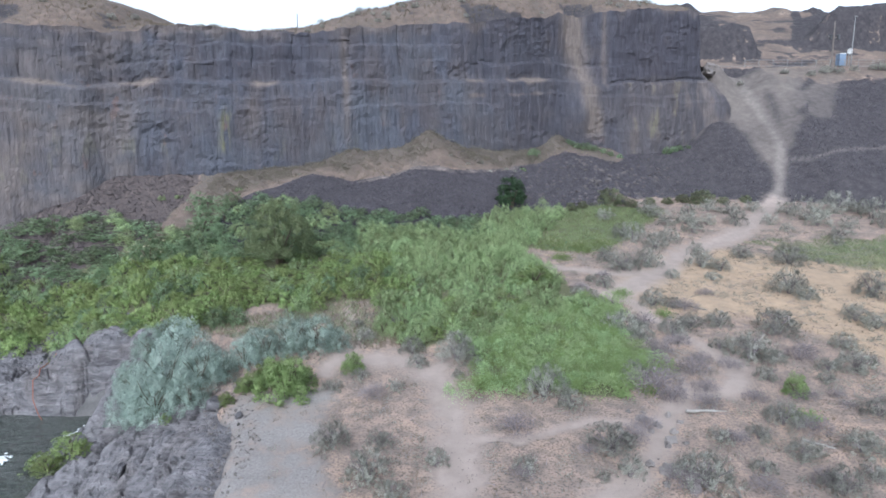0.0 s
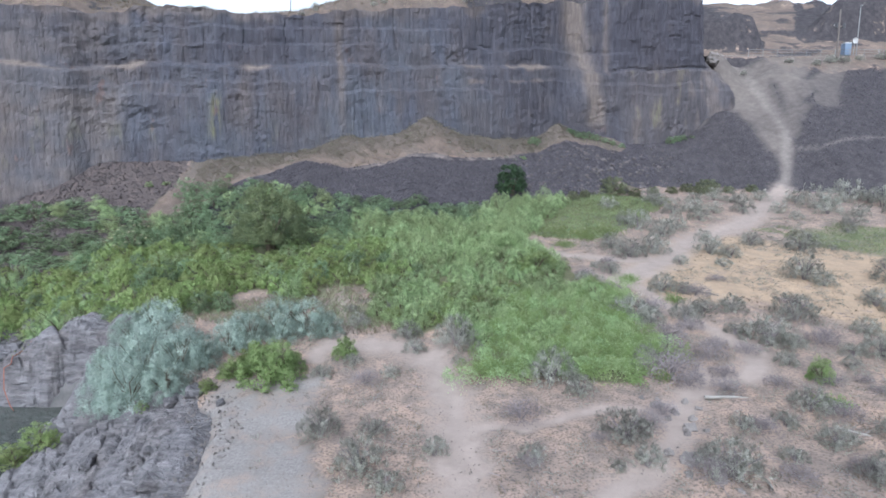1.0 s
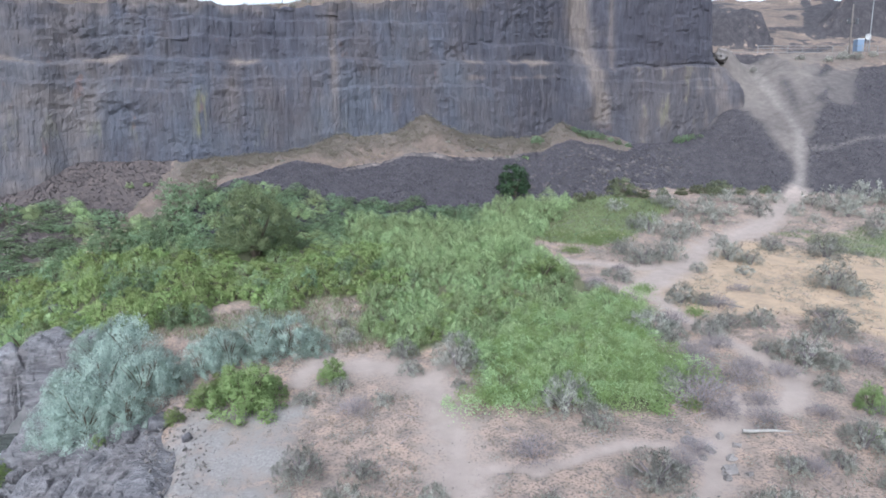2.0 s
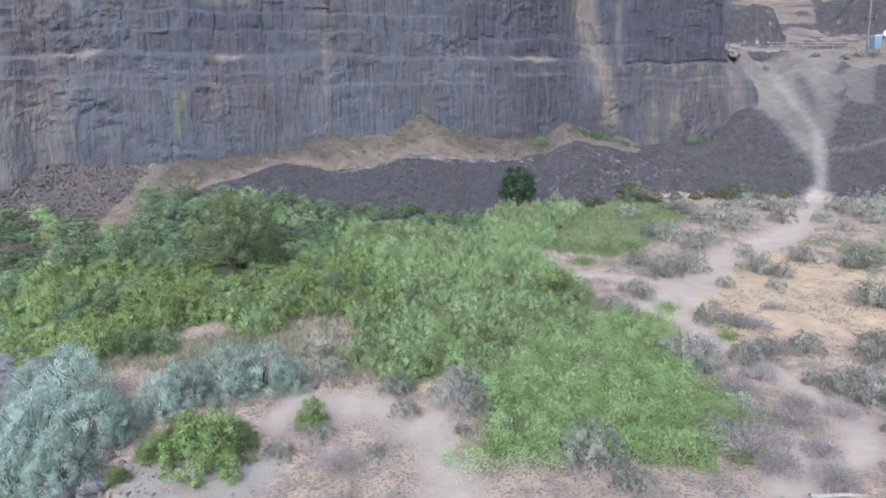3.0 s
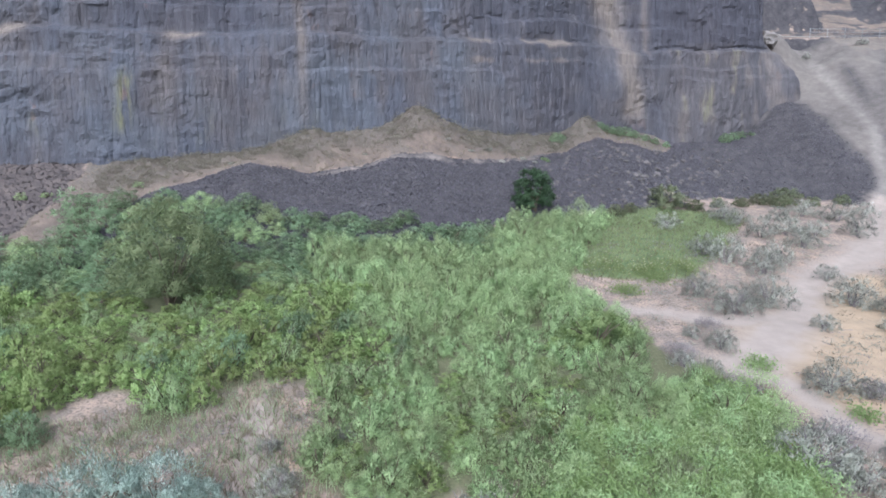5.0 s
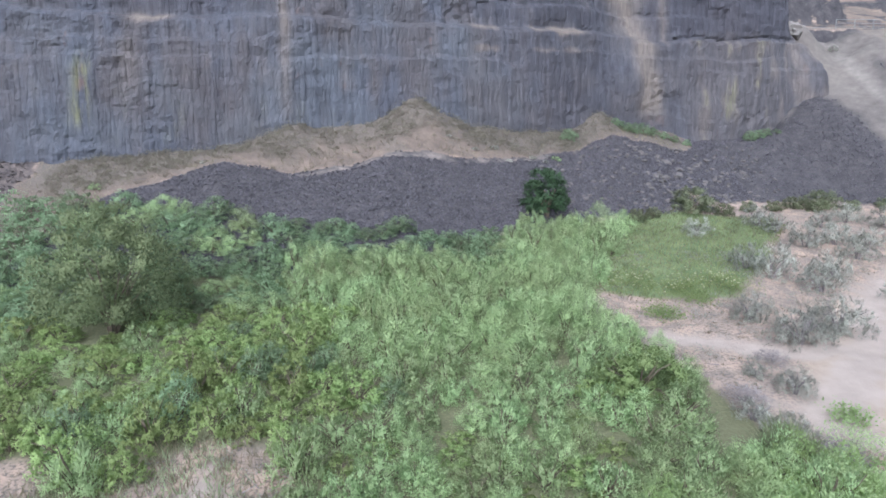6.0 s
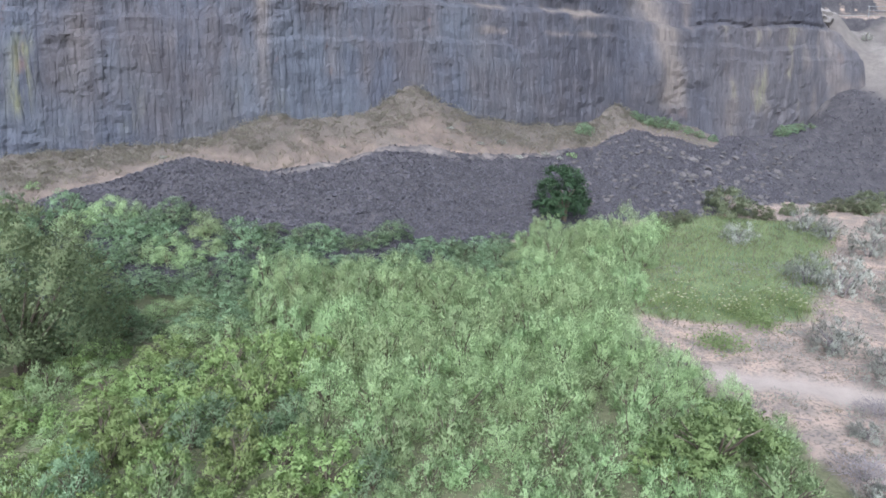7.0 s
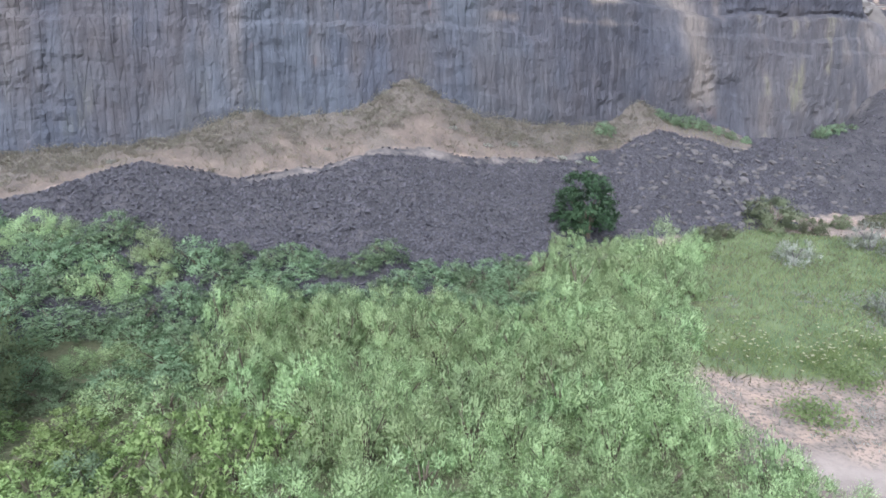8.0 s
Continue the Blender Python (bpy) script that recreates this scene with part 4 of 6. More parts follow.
def bush(kind, mat, r, h, clumps, size, leaves, long, wide, up, stalk, tall=1.0, core=0.7, bark=None, label="", category="shrub", low=0.15, group="", low_wood=0.8):
    """A shrub: stems from the ground and a crown of leafy clumps. tall: how far a clump is drawn out upward."""
    root = new(kind)
    crown = Pile()
    spots, ways = dome(clumps, r - size * 0.7, h - size * tall * 0.8, low)
    inner = rng.uniform(0.2, 0.75, (clumps // 3, 1)) * spots[rng.permutation(clumps)[: clumps // 3]]
    for spot, way in list(zip(spots, ways)) + list(zip(inner, unit(inner))):
        c = size * rng.uniform(0.7, 1.35)
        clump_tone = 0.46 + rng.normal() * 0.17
        # shoots of their own length, thatched with leaves that turn outward
        heart = spot - 0.15 * c * way
        leaves_here = int(leaves * 1.15)
        shoots = max(5, leaves // 10)
        aim = unit(rng.normal(size=(shoots, 3)) + way * 0.8 + (0, 0, 0.3 + 0.4 * up))
        pick = rng.integers(shoots, size=leaves_here)
        out = unit(aim[pick] + rng.normal(size=(leaves_here, 3)) * 0.2)
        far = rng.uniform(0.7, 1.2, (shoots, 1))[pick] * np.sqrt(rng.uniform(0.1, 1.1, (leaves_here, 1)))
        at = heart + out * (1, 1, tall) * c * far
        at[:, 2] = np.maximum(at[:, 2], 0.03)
        # paint each clump's lit top and outside, and its shaded heart, into the tone
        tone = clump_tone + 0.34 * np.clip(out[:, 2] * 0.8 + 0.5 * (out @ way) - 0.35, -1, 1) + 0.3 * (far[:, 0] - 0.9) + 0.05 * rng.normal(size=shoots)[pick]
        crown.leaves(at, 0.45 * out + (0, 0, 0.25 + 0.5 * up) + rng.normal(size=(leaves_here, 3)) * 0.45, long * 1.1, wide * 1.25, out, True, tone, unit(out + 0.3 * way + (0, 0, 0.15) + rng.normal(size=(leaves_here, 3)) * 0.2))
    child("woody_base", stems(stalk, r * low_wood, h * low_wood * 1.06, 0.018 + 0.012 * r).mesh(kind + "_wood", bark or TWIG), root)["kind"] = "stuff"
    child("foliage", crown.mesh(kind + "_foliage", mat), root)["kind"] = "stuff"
    return tagged(root, label, category, group)


def dead_bush(r, h, label):
    root = new("dead_sagebrush")
    fine = Pile()
    for _ in range(330):
        a, reach, z = rng.uniform(0, 2 * np.pi), r * np.sqrt(rng.uniform(0.02, 0.9)), h * rng.uniform(0.08, 0.8)
        p = np.array([np.cos(a) * reach, np.sin(a) * reach, z * (1 - 0.35 * reach / r)])
        q = p + unit(p * (1, 1, 0.5) + rng.normal(size=3) * 0.5 * r + (0, 0, 0.2)) * r * rng.uniform(0.12, 0.34)
        fine.tube([p, (p + q) / 2 + rng.normal(size=3) * 0.03, q], 0.011, 0.004, 3)
    n = 560
    at = rng.normal(size=(n, 3)) * (r * 0.4, r * 0.4, h * 0.22) + (0, 0, h * 0.48)
    child("woody_base", stems(12, r, h, 0.02).mesh("dead_wood", TWIG), root)["kind"] = "stuff"
    child("twig_tangle", fine.mesh("dead_twigs", TWIG), root)["kind"] = "stuff"
    child("foliage", Pile().leaves(at, rng.normal(size=(n, 3)) + (0, 0, 0.6), 0.11, 0.018).mesh("dead_foliage", TWIG), root)["kind"] = "stuff"
    return tagged(root, label, "shrub", "dead sagebrush")


def tree(kind, mat, r, h, clumps, size, leaves, long, wide, label):
    root = bush(kind, mat, r, h, clumps, size, leaves, long, wide, 0.1, 9, 1.0, 0.72, BARK, label, "tree", 0.02, low_wood=0.55)
    trunk = Pile()
    for k in range(5):
        a = k * 1.257 + 0.3
        line = [(0.05 * np.cos(a), 0.05 * np.sin(a), -0.2), (0.12 * r * np.cos(a), 0.12 * r * np.sin(a), h * 0.25), (0.35 * r * np.cos(a + 0.2), 0.35 * r * np.sin(a + 0.2), h * 0.55),
                (0.42 * r * np.cos(a + 0.1), 0.42 * r * np.sin(a + 0.1), h * 0.6)]
        trunk.tube(line, 0.07, 0.02, 6)
    child("trunk", trunk.mesh(kind + "_trunk", BARK, True), root)
    for ob in root.children:
        if ob.name.startswith("foliage"):
            ob.data.transform(Matrix.Translation((0, 0, h * 0.12)))
    return root


FIRST = set()


def plant(kinds, x, y, r, nominal, sink=0.04, flat=1.0):
    """Set one of the given plants, grown to radius r, on the ground; the first use of a plant moves the plant itself."""
    ob = kinds[int(rng.integers(len(kinds)))]
    k = r / nominal
    z = float(ground_z(x, y)) - sink
    m = pose(x, y, z, rng.normal() * 3, rng.normal() * 3, rng.uniform(0, 360))
    if ob.name not in FIRST:
        FIRST.add(ob.name)
        ob.matrix_basis = m
        made = ob
    else:
        made = copy_thing(ob, m)
    made.scale = (k * rng.uniform(0.92, 1.08), k * rng.uniform(0.92, 1.08), k * flat * rng.uniform(0.88, 1.12))
    return made


SAGE_TEXT = "grey-green sagebrush with woody stems on dry sandy soil"
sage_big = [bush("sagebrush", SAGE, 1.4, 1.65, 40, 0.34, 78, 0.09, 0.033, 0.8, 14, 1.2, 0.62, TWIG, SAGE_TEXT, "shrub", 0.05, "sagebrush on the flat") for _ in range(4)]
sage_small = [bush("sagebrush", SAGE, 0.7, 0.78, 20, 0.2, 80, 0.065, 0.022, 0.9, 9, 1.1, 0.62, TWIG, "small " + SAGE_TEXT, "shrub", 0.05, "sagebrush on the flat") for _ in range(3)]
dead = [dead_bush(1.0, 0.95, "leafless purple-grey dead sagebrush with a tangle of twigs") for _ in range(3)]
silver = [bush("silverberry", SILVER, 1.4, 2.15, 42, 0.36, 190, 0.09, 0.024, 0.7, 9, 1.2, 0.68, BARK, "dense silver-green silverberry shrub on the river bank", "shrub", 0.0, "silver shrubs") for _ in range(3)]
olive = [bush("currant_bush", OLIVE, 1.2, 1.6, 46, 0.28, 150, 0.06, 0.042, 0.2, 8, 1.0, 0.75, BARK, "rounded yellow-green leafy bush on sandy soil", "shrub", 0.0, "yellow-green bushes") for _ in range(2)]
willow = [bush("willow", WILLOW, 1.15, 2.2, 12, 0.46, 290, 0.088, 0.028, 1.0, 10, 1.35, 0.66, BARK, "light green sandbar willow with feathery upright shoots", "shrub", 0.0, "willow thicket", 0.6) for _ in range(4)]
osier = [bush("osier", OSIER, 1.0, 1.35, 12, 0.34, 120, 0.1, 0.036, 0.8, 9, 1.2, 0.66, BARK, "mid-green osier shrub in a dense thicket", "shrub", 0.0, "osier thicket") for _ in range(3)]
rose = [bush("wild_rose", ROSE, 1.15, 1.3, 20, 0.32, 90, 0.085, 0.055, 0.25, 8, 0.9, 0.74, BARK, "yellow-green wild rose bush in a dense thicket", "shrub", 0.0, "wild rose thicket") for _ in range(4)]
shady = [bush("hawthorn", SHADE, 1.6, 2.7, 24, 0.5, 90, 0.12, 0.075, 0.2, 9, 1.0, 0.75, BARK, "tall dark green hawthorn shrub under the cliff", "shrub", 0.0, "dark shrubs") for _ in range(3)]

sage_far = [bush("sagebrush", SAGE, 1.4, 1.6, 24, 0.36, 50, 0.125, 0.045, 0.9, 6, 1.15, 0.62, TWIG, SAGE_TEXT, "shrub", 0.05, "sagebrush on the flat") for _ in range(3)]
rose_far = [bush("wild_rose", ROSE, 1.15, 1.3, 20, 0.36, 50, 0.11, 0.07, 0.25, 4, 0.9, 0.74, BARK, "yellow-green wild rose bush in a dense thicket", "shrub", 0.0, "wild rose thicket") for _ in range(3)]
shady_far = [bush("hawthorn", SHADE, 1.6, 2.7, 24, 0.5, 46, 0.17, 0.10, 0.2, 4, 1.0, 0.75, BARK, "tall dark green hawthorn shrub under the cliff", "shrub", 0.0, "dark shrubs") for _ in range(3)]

# sagebrush by place: x, y, radius
SAGE_FLAT = [(15.6, 55.5, 1.21), (16.4, 52.8, 1.54), (18.9, 54.0, 1.57), (21.6, 59.4, 1.72), (19.9, 61.4, 1.78), (23.9, 61.9, 1.49), (27.6, 65.0, 1.56), (23.9, 54.1, 1.57), (25.2, 52.9, 1.16),
             (19.9, 50.5, 0.74), (23.3, 50.2, 0.85), (25.2, 58.5, 0.99), (29.0, 56.9, 1.24), (32.4, 54.6, 1.85), (27.8, 46.5, 1.82), (28.4, 45.0, 0.99), (34.3, 46.2, 1.69), (13.5, 48.4, 0.94),
             (16.1, 44.4, 1.31), (17.5, 43.9, 0.86), (12.3, 39.4, 1.56), (13.3, 38.5, 1.14), (15.7, 39.1, 1.35), (17.3, 40.3, 1.09), (19.4, 40.5, 1.1), (18.0, 37.1, 0.83)]
SAGE_EAST = [(22.8, 39.1, 1.74), (19.2, 35.4, 1.67), (20.4, 35.0, 0.87), (30.0, 41.8, 1.23), (30.5, 40.4, 1.19), (26.1, 37.1, 1.01), (24.7, 33.9, 1.35), (23.1, 34.0, 0.85), (18.7, 32.8, 0.74),
             (21.9, 32.4, 0.65), (21.9, 28.2, 0.92), (16.9, 27.9, 1.12), (13.0, 26.2, 0.73), (11.0, 23.0, 1.47), (13.8, 23.8, 0.61), (15.0, 26.5, 0.67), (16.2, 24.8, 0.88), (18.8, 24.9, 0.95),
             (16.0, 22.0, 1.02), (17.9, 22.9, 0.7), (35.5, 55.0, 0.53), (17.9, 27.7, 0.56)]
SAGE_WEST = [(7.8, 25.5, 1.36), (8.1, 23.9, 0.73), (5.6, 31.1, 1.48), (6.8, 29.8, 0.9), (0.9, 35.6, 1.6), (-2.0, 36.7, 0.95), (1.8, 34.7, 0.69), (0.9, 33.3, 0.43), (-2.7, 31.7, 0.67),
             (-6.2, 31.7, 0.71), (-4.8, 33.1, 0.66), (-5.2, 26.2, 1.13), (-3.0, 26.3, 0.73), (-3.2, 23.6, 1.27), (-2.1, 22.6, 0.81), (-0.3, 24.8, 0.66), (6.9, 23.6, 0.36), (-1.5, 34.7, 0.78),
             (-5.2, 38.4, 0.95), (11.1, 33.0, 0.99), (3.6, 24.2, 0.74), (10.9, 46.6, 0.8), (11.7, 45.6, 0.9), (12.6, 49.6, 0.6), (-6.0, 40.6, 0.6), (-3.6, 41.6, 0.5)]
SAGE_ROW = [(25.1, 72.7, 1.57), (19.4, 70.6, 1.35), (30.1, 72.5, 1.39), (33.5, 74.7, 1.61), (35.2, 72.4, 1.73), (39.1, 74.6, 1.43), (33.7, 67.7, 1.63), (28.1, 67.9, 1.47), (37.8, 68.1, 1.31),
            (43.3, 70.1, 2.35), (48.8, 73.4, 2.46), (42.6, 73.2, 1.75), (42.9, 67.3, 1.78), (45.7, 66.2, 1.27), (51.4, 70.7, 2.2), (42.5, 62.7, 1.51), (40.5, 60.2, 0.87), (38.3, 65.5, 0.94),
            (25.8, 67.7, 1.63), (25.5, 70.8, 1.36), (51.5, 73.1, 1.75), (49.8, 66.8, 1.61), (30.3, 67.7, 1.3), (19.2, 63.1, 1.37)]
DEAD_EAST = [(14.0, 29.9, 0.8), (20.1, 37.3, 0.9), (23.4, 36.8, 0.7), (18.0, 27.2, 0.9), (13.8, 26.2, 0.7), (9.1, 26.7, 0.8), (10.3, 22.9, 1.0), (16.1, 22.8, 0.8), (13.4, 22.7, 0.7), (19.6, 30.6, 0.7), (24.0, 41.5, 0.8), (21.0, 46.5, 0.7), (12.5, 30.7, 0.8)]
DEAD = [(12.0, 31.8, 1.75), (3.6, 27.5, 1.0), (16.8, 30.4, 0.69), (22.3, 35.6, 0.88), (-3.9, 31.2, 0.86), (3.4, 23.7, 0.61), (14.8, 33.6, 1.0), (14.7, 31.6, 0.79), (15.4, 37.6, 0.93),
        (17.4, 34.5, 0.77), (12.8, 34.4, 1.2), (26.0, 35.1, 0.7), (21.5, 30.8, 0.54), (10.1, 27.8, 0.7), (6.7, 25.6, 0.46), (21.2, 29.4, 0.44), (15.9, 35.1, 0.7), (18.2, 43.6, 1.1), (14.2, 41.0, 1.0), (11.3, 47.9, 0.8), (12.3, 44.3, 0.9), (13.4, 36.2, 1.1), (14.0, 51.0, 0.7)] + DEAD_EAST
SILVERS = [(-17.4, 31.4, 1.6), (-15.9, 30.9, 1.85), (-13.9, 30.8, 1.38), (-15.9, 32.5, 1.94), (-17.7, 33.2, 1.4), (-14.0, 32.6, 1.6), (-16.2, 35.4, 1.84), (-18.8, 36.8, 1.37), (-13.0, 33.2, 1.1),
           (-18.0, 38.0, 1.32), (-12.1, 34.8, 1.2), (-11.0, 35.6, 1.4), (-9.7, 36.4, 1.61), (-8.3, 37.1, 1.64), (-6.8, 37.0, 1.0), (-12.1, 36.9, 1.09), (-14.4, 34.6, 1.1), (-19.0, 34.4, 1.1)]
OLIVES = [(-8.8, 31.5, 1.75), (-10.9, 32.0, 0.95), (-5.4, 34.1, 0.85), (-11.8, 30.6, 0.5), (-14.8, 30.0, 0.45), (-10.0, 32.6, 1.0), (-8.1, 32.3, 0.96), (3.2, 33.5, 0.7)]
for group in (SAGE_FLAT, SAGE_EAST, SAGE_WEST, SAGE_ROW):
    for x, y, r in group:
        if y > 58:
            plant(sage_far, x, y, r, 1.4)
        elif r > 0.85:
            plant(sage_big, x, y, r, 1.4)
        else:
            plant(sage_small, x, y, r, 0.7)
for x, y, r in DEAD:
    plant(dead, x, y, r, 1.0)
for x, y, r in SILVERS:
    plant(silver, x, y, r, 1.4)
for x, y, r in OLIVES:
    plant(olive, x, y, r, 1.2)
plant(olive, 7.5, 48.4, 2.0, 1.2, 0.05, 0.8)
plant(olive, 19.4, 31.0, 0.75, 1.2, 0.05, 1.5)
dull = bush("currant_bush", DULL, 1.2, 1.5, 34, 0.3, 110, 0.075, 0.045, 0.4, 8, 1.0, 0.75, BARK, "dull olive-green bush at the foot of the scree", "shrub", 0.0, "olive bushes")
for x, y, r in ((22.0, 77.6, 2.0), (35.3, 80.6, 1.8)):
    plant([dull], x, y, r, 1.2)

# the thicket, sown by dart-throwing in its zones
BIG_SHRUB, LONE_TREE, ELDER = (-15.2, 54.0), (8.5, 72.4), (-27.6, 55.0)
sown = [(7.5, 48.4, 1.8)] + [(x, y, r) for x, y, r in SILVERS + OLIVES + SAGE_WEST] + [(*BIG_SHRUB, 1.9), (*LONE_TREE, 1.5), (*ELDER, 1.4)]
CLEARINGS = [(-7.0, 43.2, 2.6), (-13.6, 43.0, 1.8), (-11.0, 42.0, 1.2), (-20.5, 42.5, 1.2), (9.5, 45.2, 1.0), (10.4, 45.8, 1.6), (10.3, 47.6, 0.9)]
xs, ys = rng.uniform(-49, 16, 20000), rng.uniform(31.5, 71, 20000)
swell = grain(xs, ys, 6, 101)
deep, lush = inside(xs, ys, THICKET), inside(xs, ys, LUSH)
for x, y, w, d, g in zip(xs, ys, swell, deep, lush):
    wild = g > 0.2 and (g > 1.6 or w < 0.25)
    if d < 0.3 or (x < -27 and y > 62.5 + 1.5 * w) or (wild and rng.uniform() > 0.07) or any(math.hypot(x - a, y - b) < c for a, b, c in CLEARINGS):
        continue
    odd = rng.uniform()
    if (y > 55.0 + 2 * w and x < -9 + 2 * w) or (y > 63.2 + w and x < 5):
        kinds, r, nominal, flat = shady_far if x < -24 else shady, rng.uniform(1.1, 1.8) * (0.72 if x > -10 else 1), 1.6, 0.45 if x < -27 else 0.72 if x < -10 else 0.6
        if odd < 0.25:
            kinds, r, nominal, flat = willow, rng.uniform(0.9, 1.4), 1.15, 0.65
    elif x < -4.5 + 5 * w and y < 57:
        kinds, r, nominal, flat = rose_far if x < -20 else rose, rng.uniform(0.85, 1.45), 1.15, rng.uniform(0.85, 1.3)
        if odd < 0.14:
            kinds, r, nominal, flat = osier, rng.uniform(0.8, 1.2), 1.0, 1.15
        elif odd < 0.22:
            kinds, r, nominal, flat = shady, rng.uniform(0.8, 1.1), 1.6, 1.0
    elif y > 49.0 + 6 * w:
        kinds, r, nominal, flat = willow, rng.uniform(0.75, 1.4), 1.15, rng.uniform(0.7, 1.15)
        if odd < 0.36:
            kinds, r, nominal, flat = osier, rng.uniform(0.8, 1.2), 1.0, rng.uniform(1.0, 1.4)
    else:
        kinds, r, nominal, flat = osier, rng.uniform(0.75, 1.2), 1.0, rng.uniform(0.8, 1.2)
        if odd < 0.2:
            kinds, r, nominal, flat = willow, rng.uniform(0.6, 0.9), 1.15, 0.9
        elif odd < 0.3:
            kinds, r, nominal, flat = rose, rng.uniform(0.6, 0.9), 1.15, 0.8
    if wild:
        kinds, r, nominal, flat = (osier, willow, rose)[int(rng.integers(3))], rng.uniform(0.4, 0.75), 1.1, rng.uniform(0.8, 1.3)
    if math.hypot(x - BIG_SHRUB[0], y - BIG_SHRUB[1]) < 7.5:
        flat *= 0.7
    if x < -40:
        r *= 1.7
    taken = np.array(sown)
    if (np.hypot(taken[:, 0] - x, taken[:, 1] - y) < (0.46 if kinds in (shady, shady_far) else 0.5) * (r + taken[:, 2])).any():
        continue
    sown.append((x, y, r))
    plant(kinds, x, y, r, nominal, 0.05, flat)

big_shrub = tree("hawthorn_tree", HAW, 3.5, 5.3, 80, 0.72, 210, 0.115, 0.066, "broad dark green hawthorn tree standing in the thicket")
plant([big_shrub], *BIG_SHRUB, 3.8, 3.5, 0.04, 1.05)
lone_tree = tree("cherry_tree", CHERRY, 1.75, 3.4, 46, 0.42, 130, 0.13, 0.085, "small dense dark green tree at the foot of the scree")
plant([lone_tree], *LONE_TREE, 2.0, 1.75)
elder = tree("elder", SHADE, 1.7, 2.6, 40, 0.40, 100, 0.11, 0.06, "green elder shrub with cream flower heads")
spots, ways = dome(34, 1.75, 2.85, 0.2)
for spot, way in zip(spots, ways):
    disc = Pile().put(ICO * (0.13, 0.13, 0.05) * rng.uniform(0.8, 1.2) + spot * 1.06, ICO_FACES)
    child("flower_head", disc.mesh("flower_head", CREAM), elder)
plant([elder], *ELDER, 1.7, 1.7)

# ---- stones, grass and litter ----
CUBE = np.array([(-1, -1, -1), (1, -1, -1), (1, 1, -1), (-1, 1, -1), (-1, -1, 1), (1, -1, 1), (1, 1, 1), (-1, 1, 1)], float) * 0.5
CUBE_FACES = np.array([(0, 3, 2, 1), (4, 5, 6, 7), (0, 1, 5, 4), (1, 2, 6, 5), (2, 3, 7, 6), (3, 0, 4, 7)])


def turns(n):
    q = unit(rng.normal(size=(n, 4)))
    w, x, y, z = q.T
    return np.stack([1 - 2 * (y * y + z * z), 2 * (x * y - z * w), 2 * (x * z + y * w), 2 * (x * y + z * w), 1 - 2 * (x * x + z * z), 2 * (y * z - x * w),
                     2 * (x * z - y * w), 2 * (y * z + x * w), 1 - 2 * (x * x + y * y)], 1).reshape(n, 3, 3)


def stones_at(at, size, flat=0.7):
    n = len(at)
    v = (CUBE + rng.normal(size=(n, 8, 3)) * 0.11) * size[:, None, None] * rng.uniform((0.8, 0.6, 0.4 * flat), (1.3, 1.1, 0.9 * flat), (n, 3))[:, None]
    v = np.einsum("nij,nkj->nki", turns(n), v) + at[:, None]
    return v.reshape(-1, 3), (CUBE_FACES[1:][None] + 8 * np.arange(n)[:, None, None]).reshape(-1, 4)


def sown_scree(count, x0, x1, lo, hi):
    """Loose blocks over the scree between the crest and the foot of the slope."""
    x = rng.uniform(x0, x1, count * 3)
    y = np.interp(x, FOOT[:, 0], FOOT[:, 1]) - rng.uniform(0, 25, count * 3)
    cover = ground_masks(x, y)
    ok = (cover["scree"] > 0.55) & (cover["trail"] < 0.25) & (cover["slide"] < 0.3)
    x, y = x[ok][:count], y[ok][:count]
    size = rng.uniform(lo**0.4, hi**0.4, len(x)) ** 2.5
    return np.stack([x, y, ground_z(x, y) + 0.12 * size], 1), size


at, size = sown_scree(38000, -26, 30, 0.06, 0.15)
verts, faces = stones_at(at, size)
tagged(new("scree", mesh_of("scree", verts, faces, SCREE)), "dark purple-grey scree of loose angular basalt blocks", "scree", kind="stuff")
at, size = sown_scree(9000, 28, 76, 0.08, 0.18)
verts, faces = stones_at(at, size)
tagged(new("scree", mesh_of("scree", verts, faces, SCREE)), "dark scree below the gravel road", "scree", kind="stuff")


x = rng.uniform(-60, -27, 9000)
y = np.interp(x, FOOT[:, 0], FOOT[:, 1]) - rng.uniform(-0.3, 12, 9000)
ok = ground_masks(x, y)["talus"] > 0.4
x, y = x[ok], y[ok]
size = rng.uniform(0.05**0.4, 0.2**0.4, len(x)) ** 2.5
verts, faces = stones_at(np.stack([x, y, ground_z(x, y) + 0.1 * size], 1), size)
tagged(new("rubble", mesh_of("rubble", verts, faces, TALUS)), "brown broken rubble at the foot of the cliff", "rubble", kind="stuff")


def boulder(name, r, mat, flat=0.7, rough=0.16, detail=3):
    """An angular block: a sphere cut by random planes."""
    bm = bmesh.new()
    bmesh.ops.create_icosphere(bm, subdivisions=detail, radius=1.0)
    cuts = [(unit(rng.normal(size=3)), rng.uniform(0.55, 0.9)) for _ in range(11)]
    for v in bm.verts:
        p = np.array(v.co)
        for n, d in cuts:
            over = p @ n - d
            if over > 0:
                p = p - n * over
        p = p * (1 + rough * 0.35 * noise.noise(Vector(p * 2.3)))
        v.co = p * (r, r * 0.8, r * flat)
    me = bpy.data.meshes.new(name)
    bm.to_mesh(me)
    bm.free()
    me.materials.append(mat)
    return me


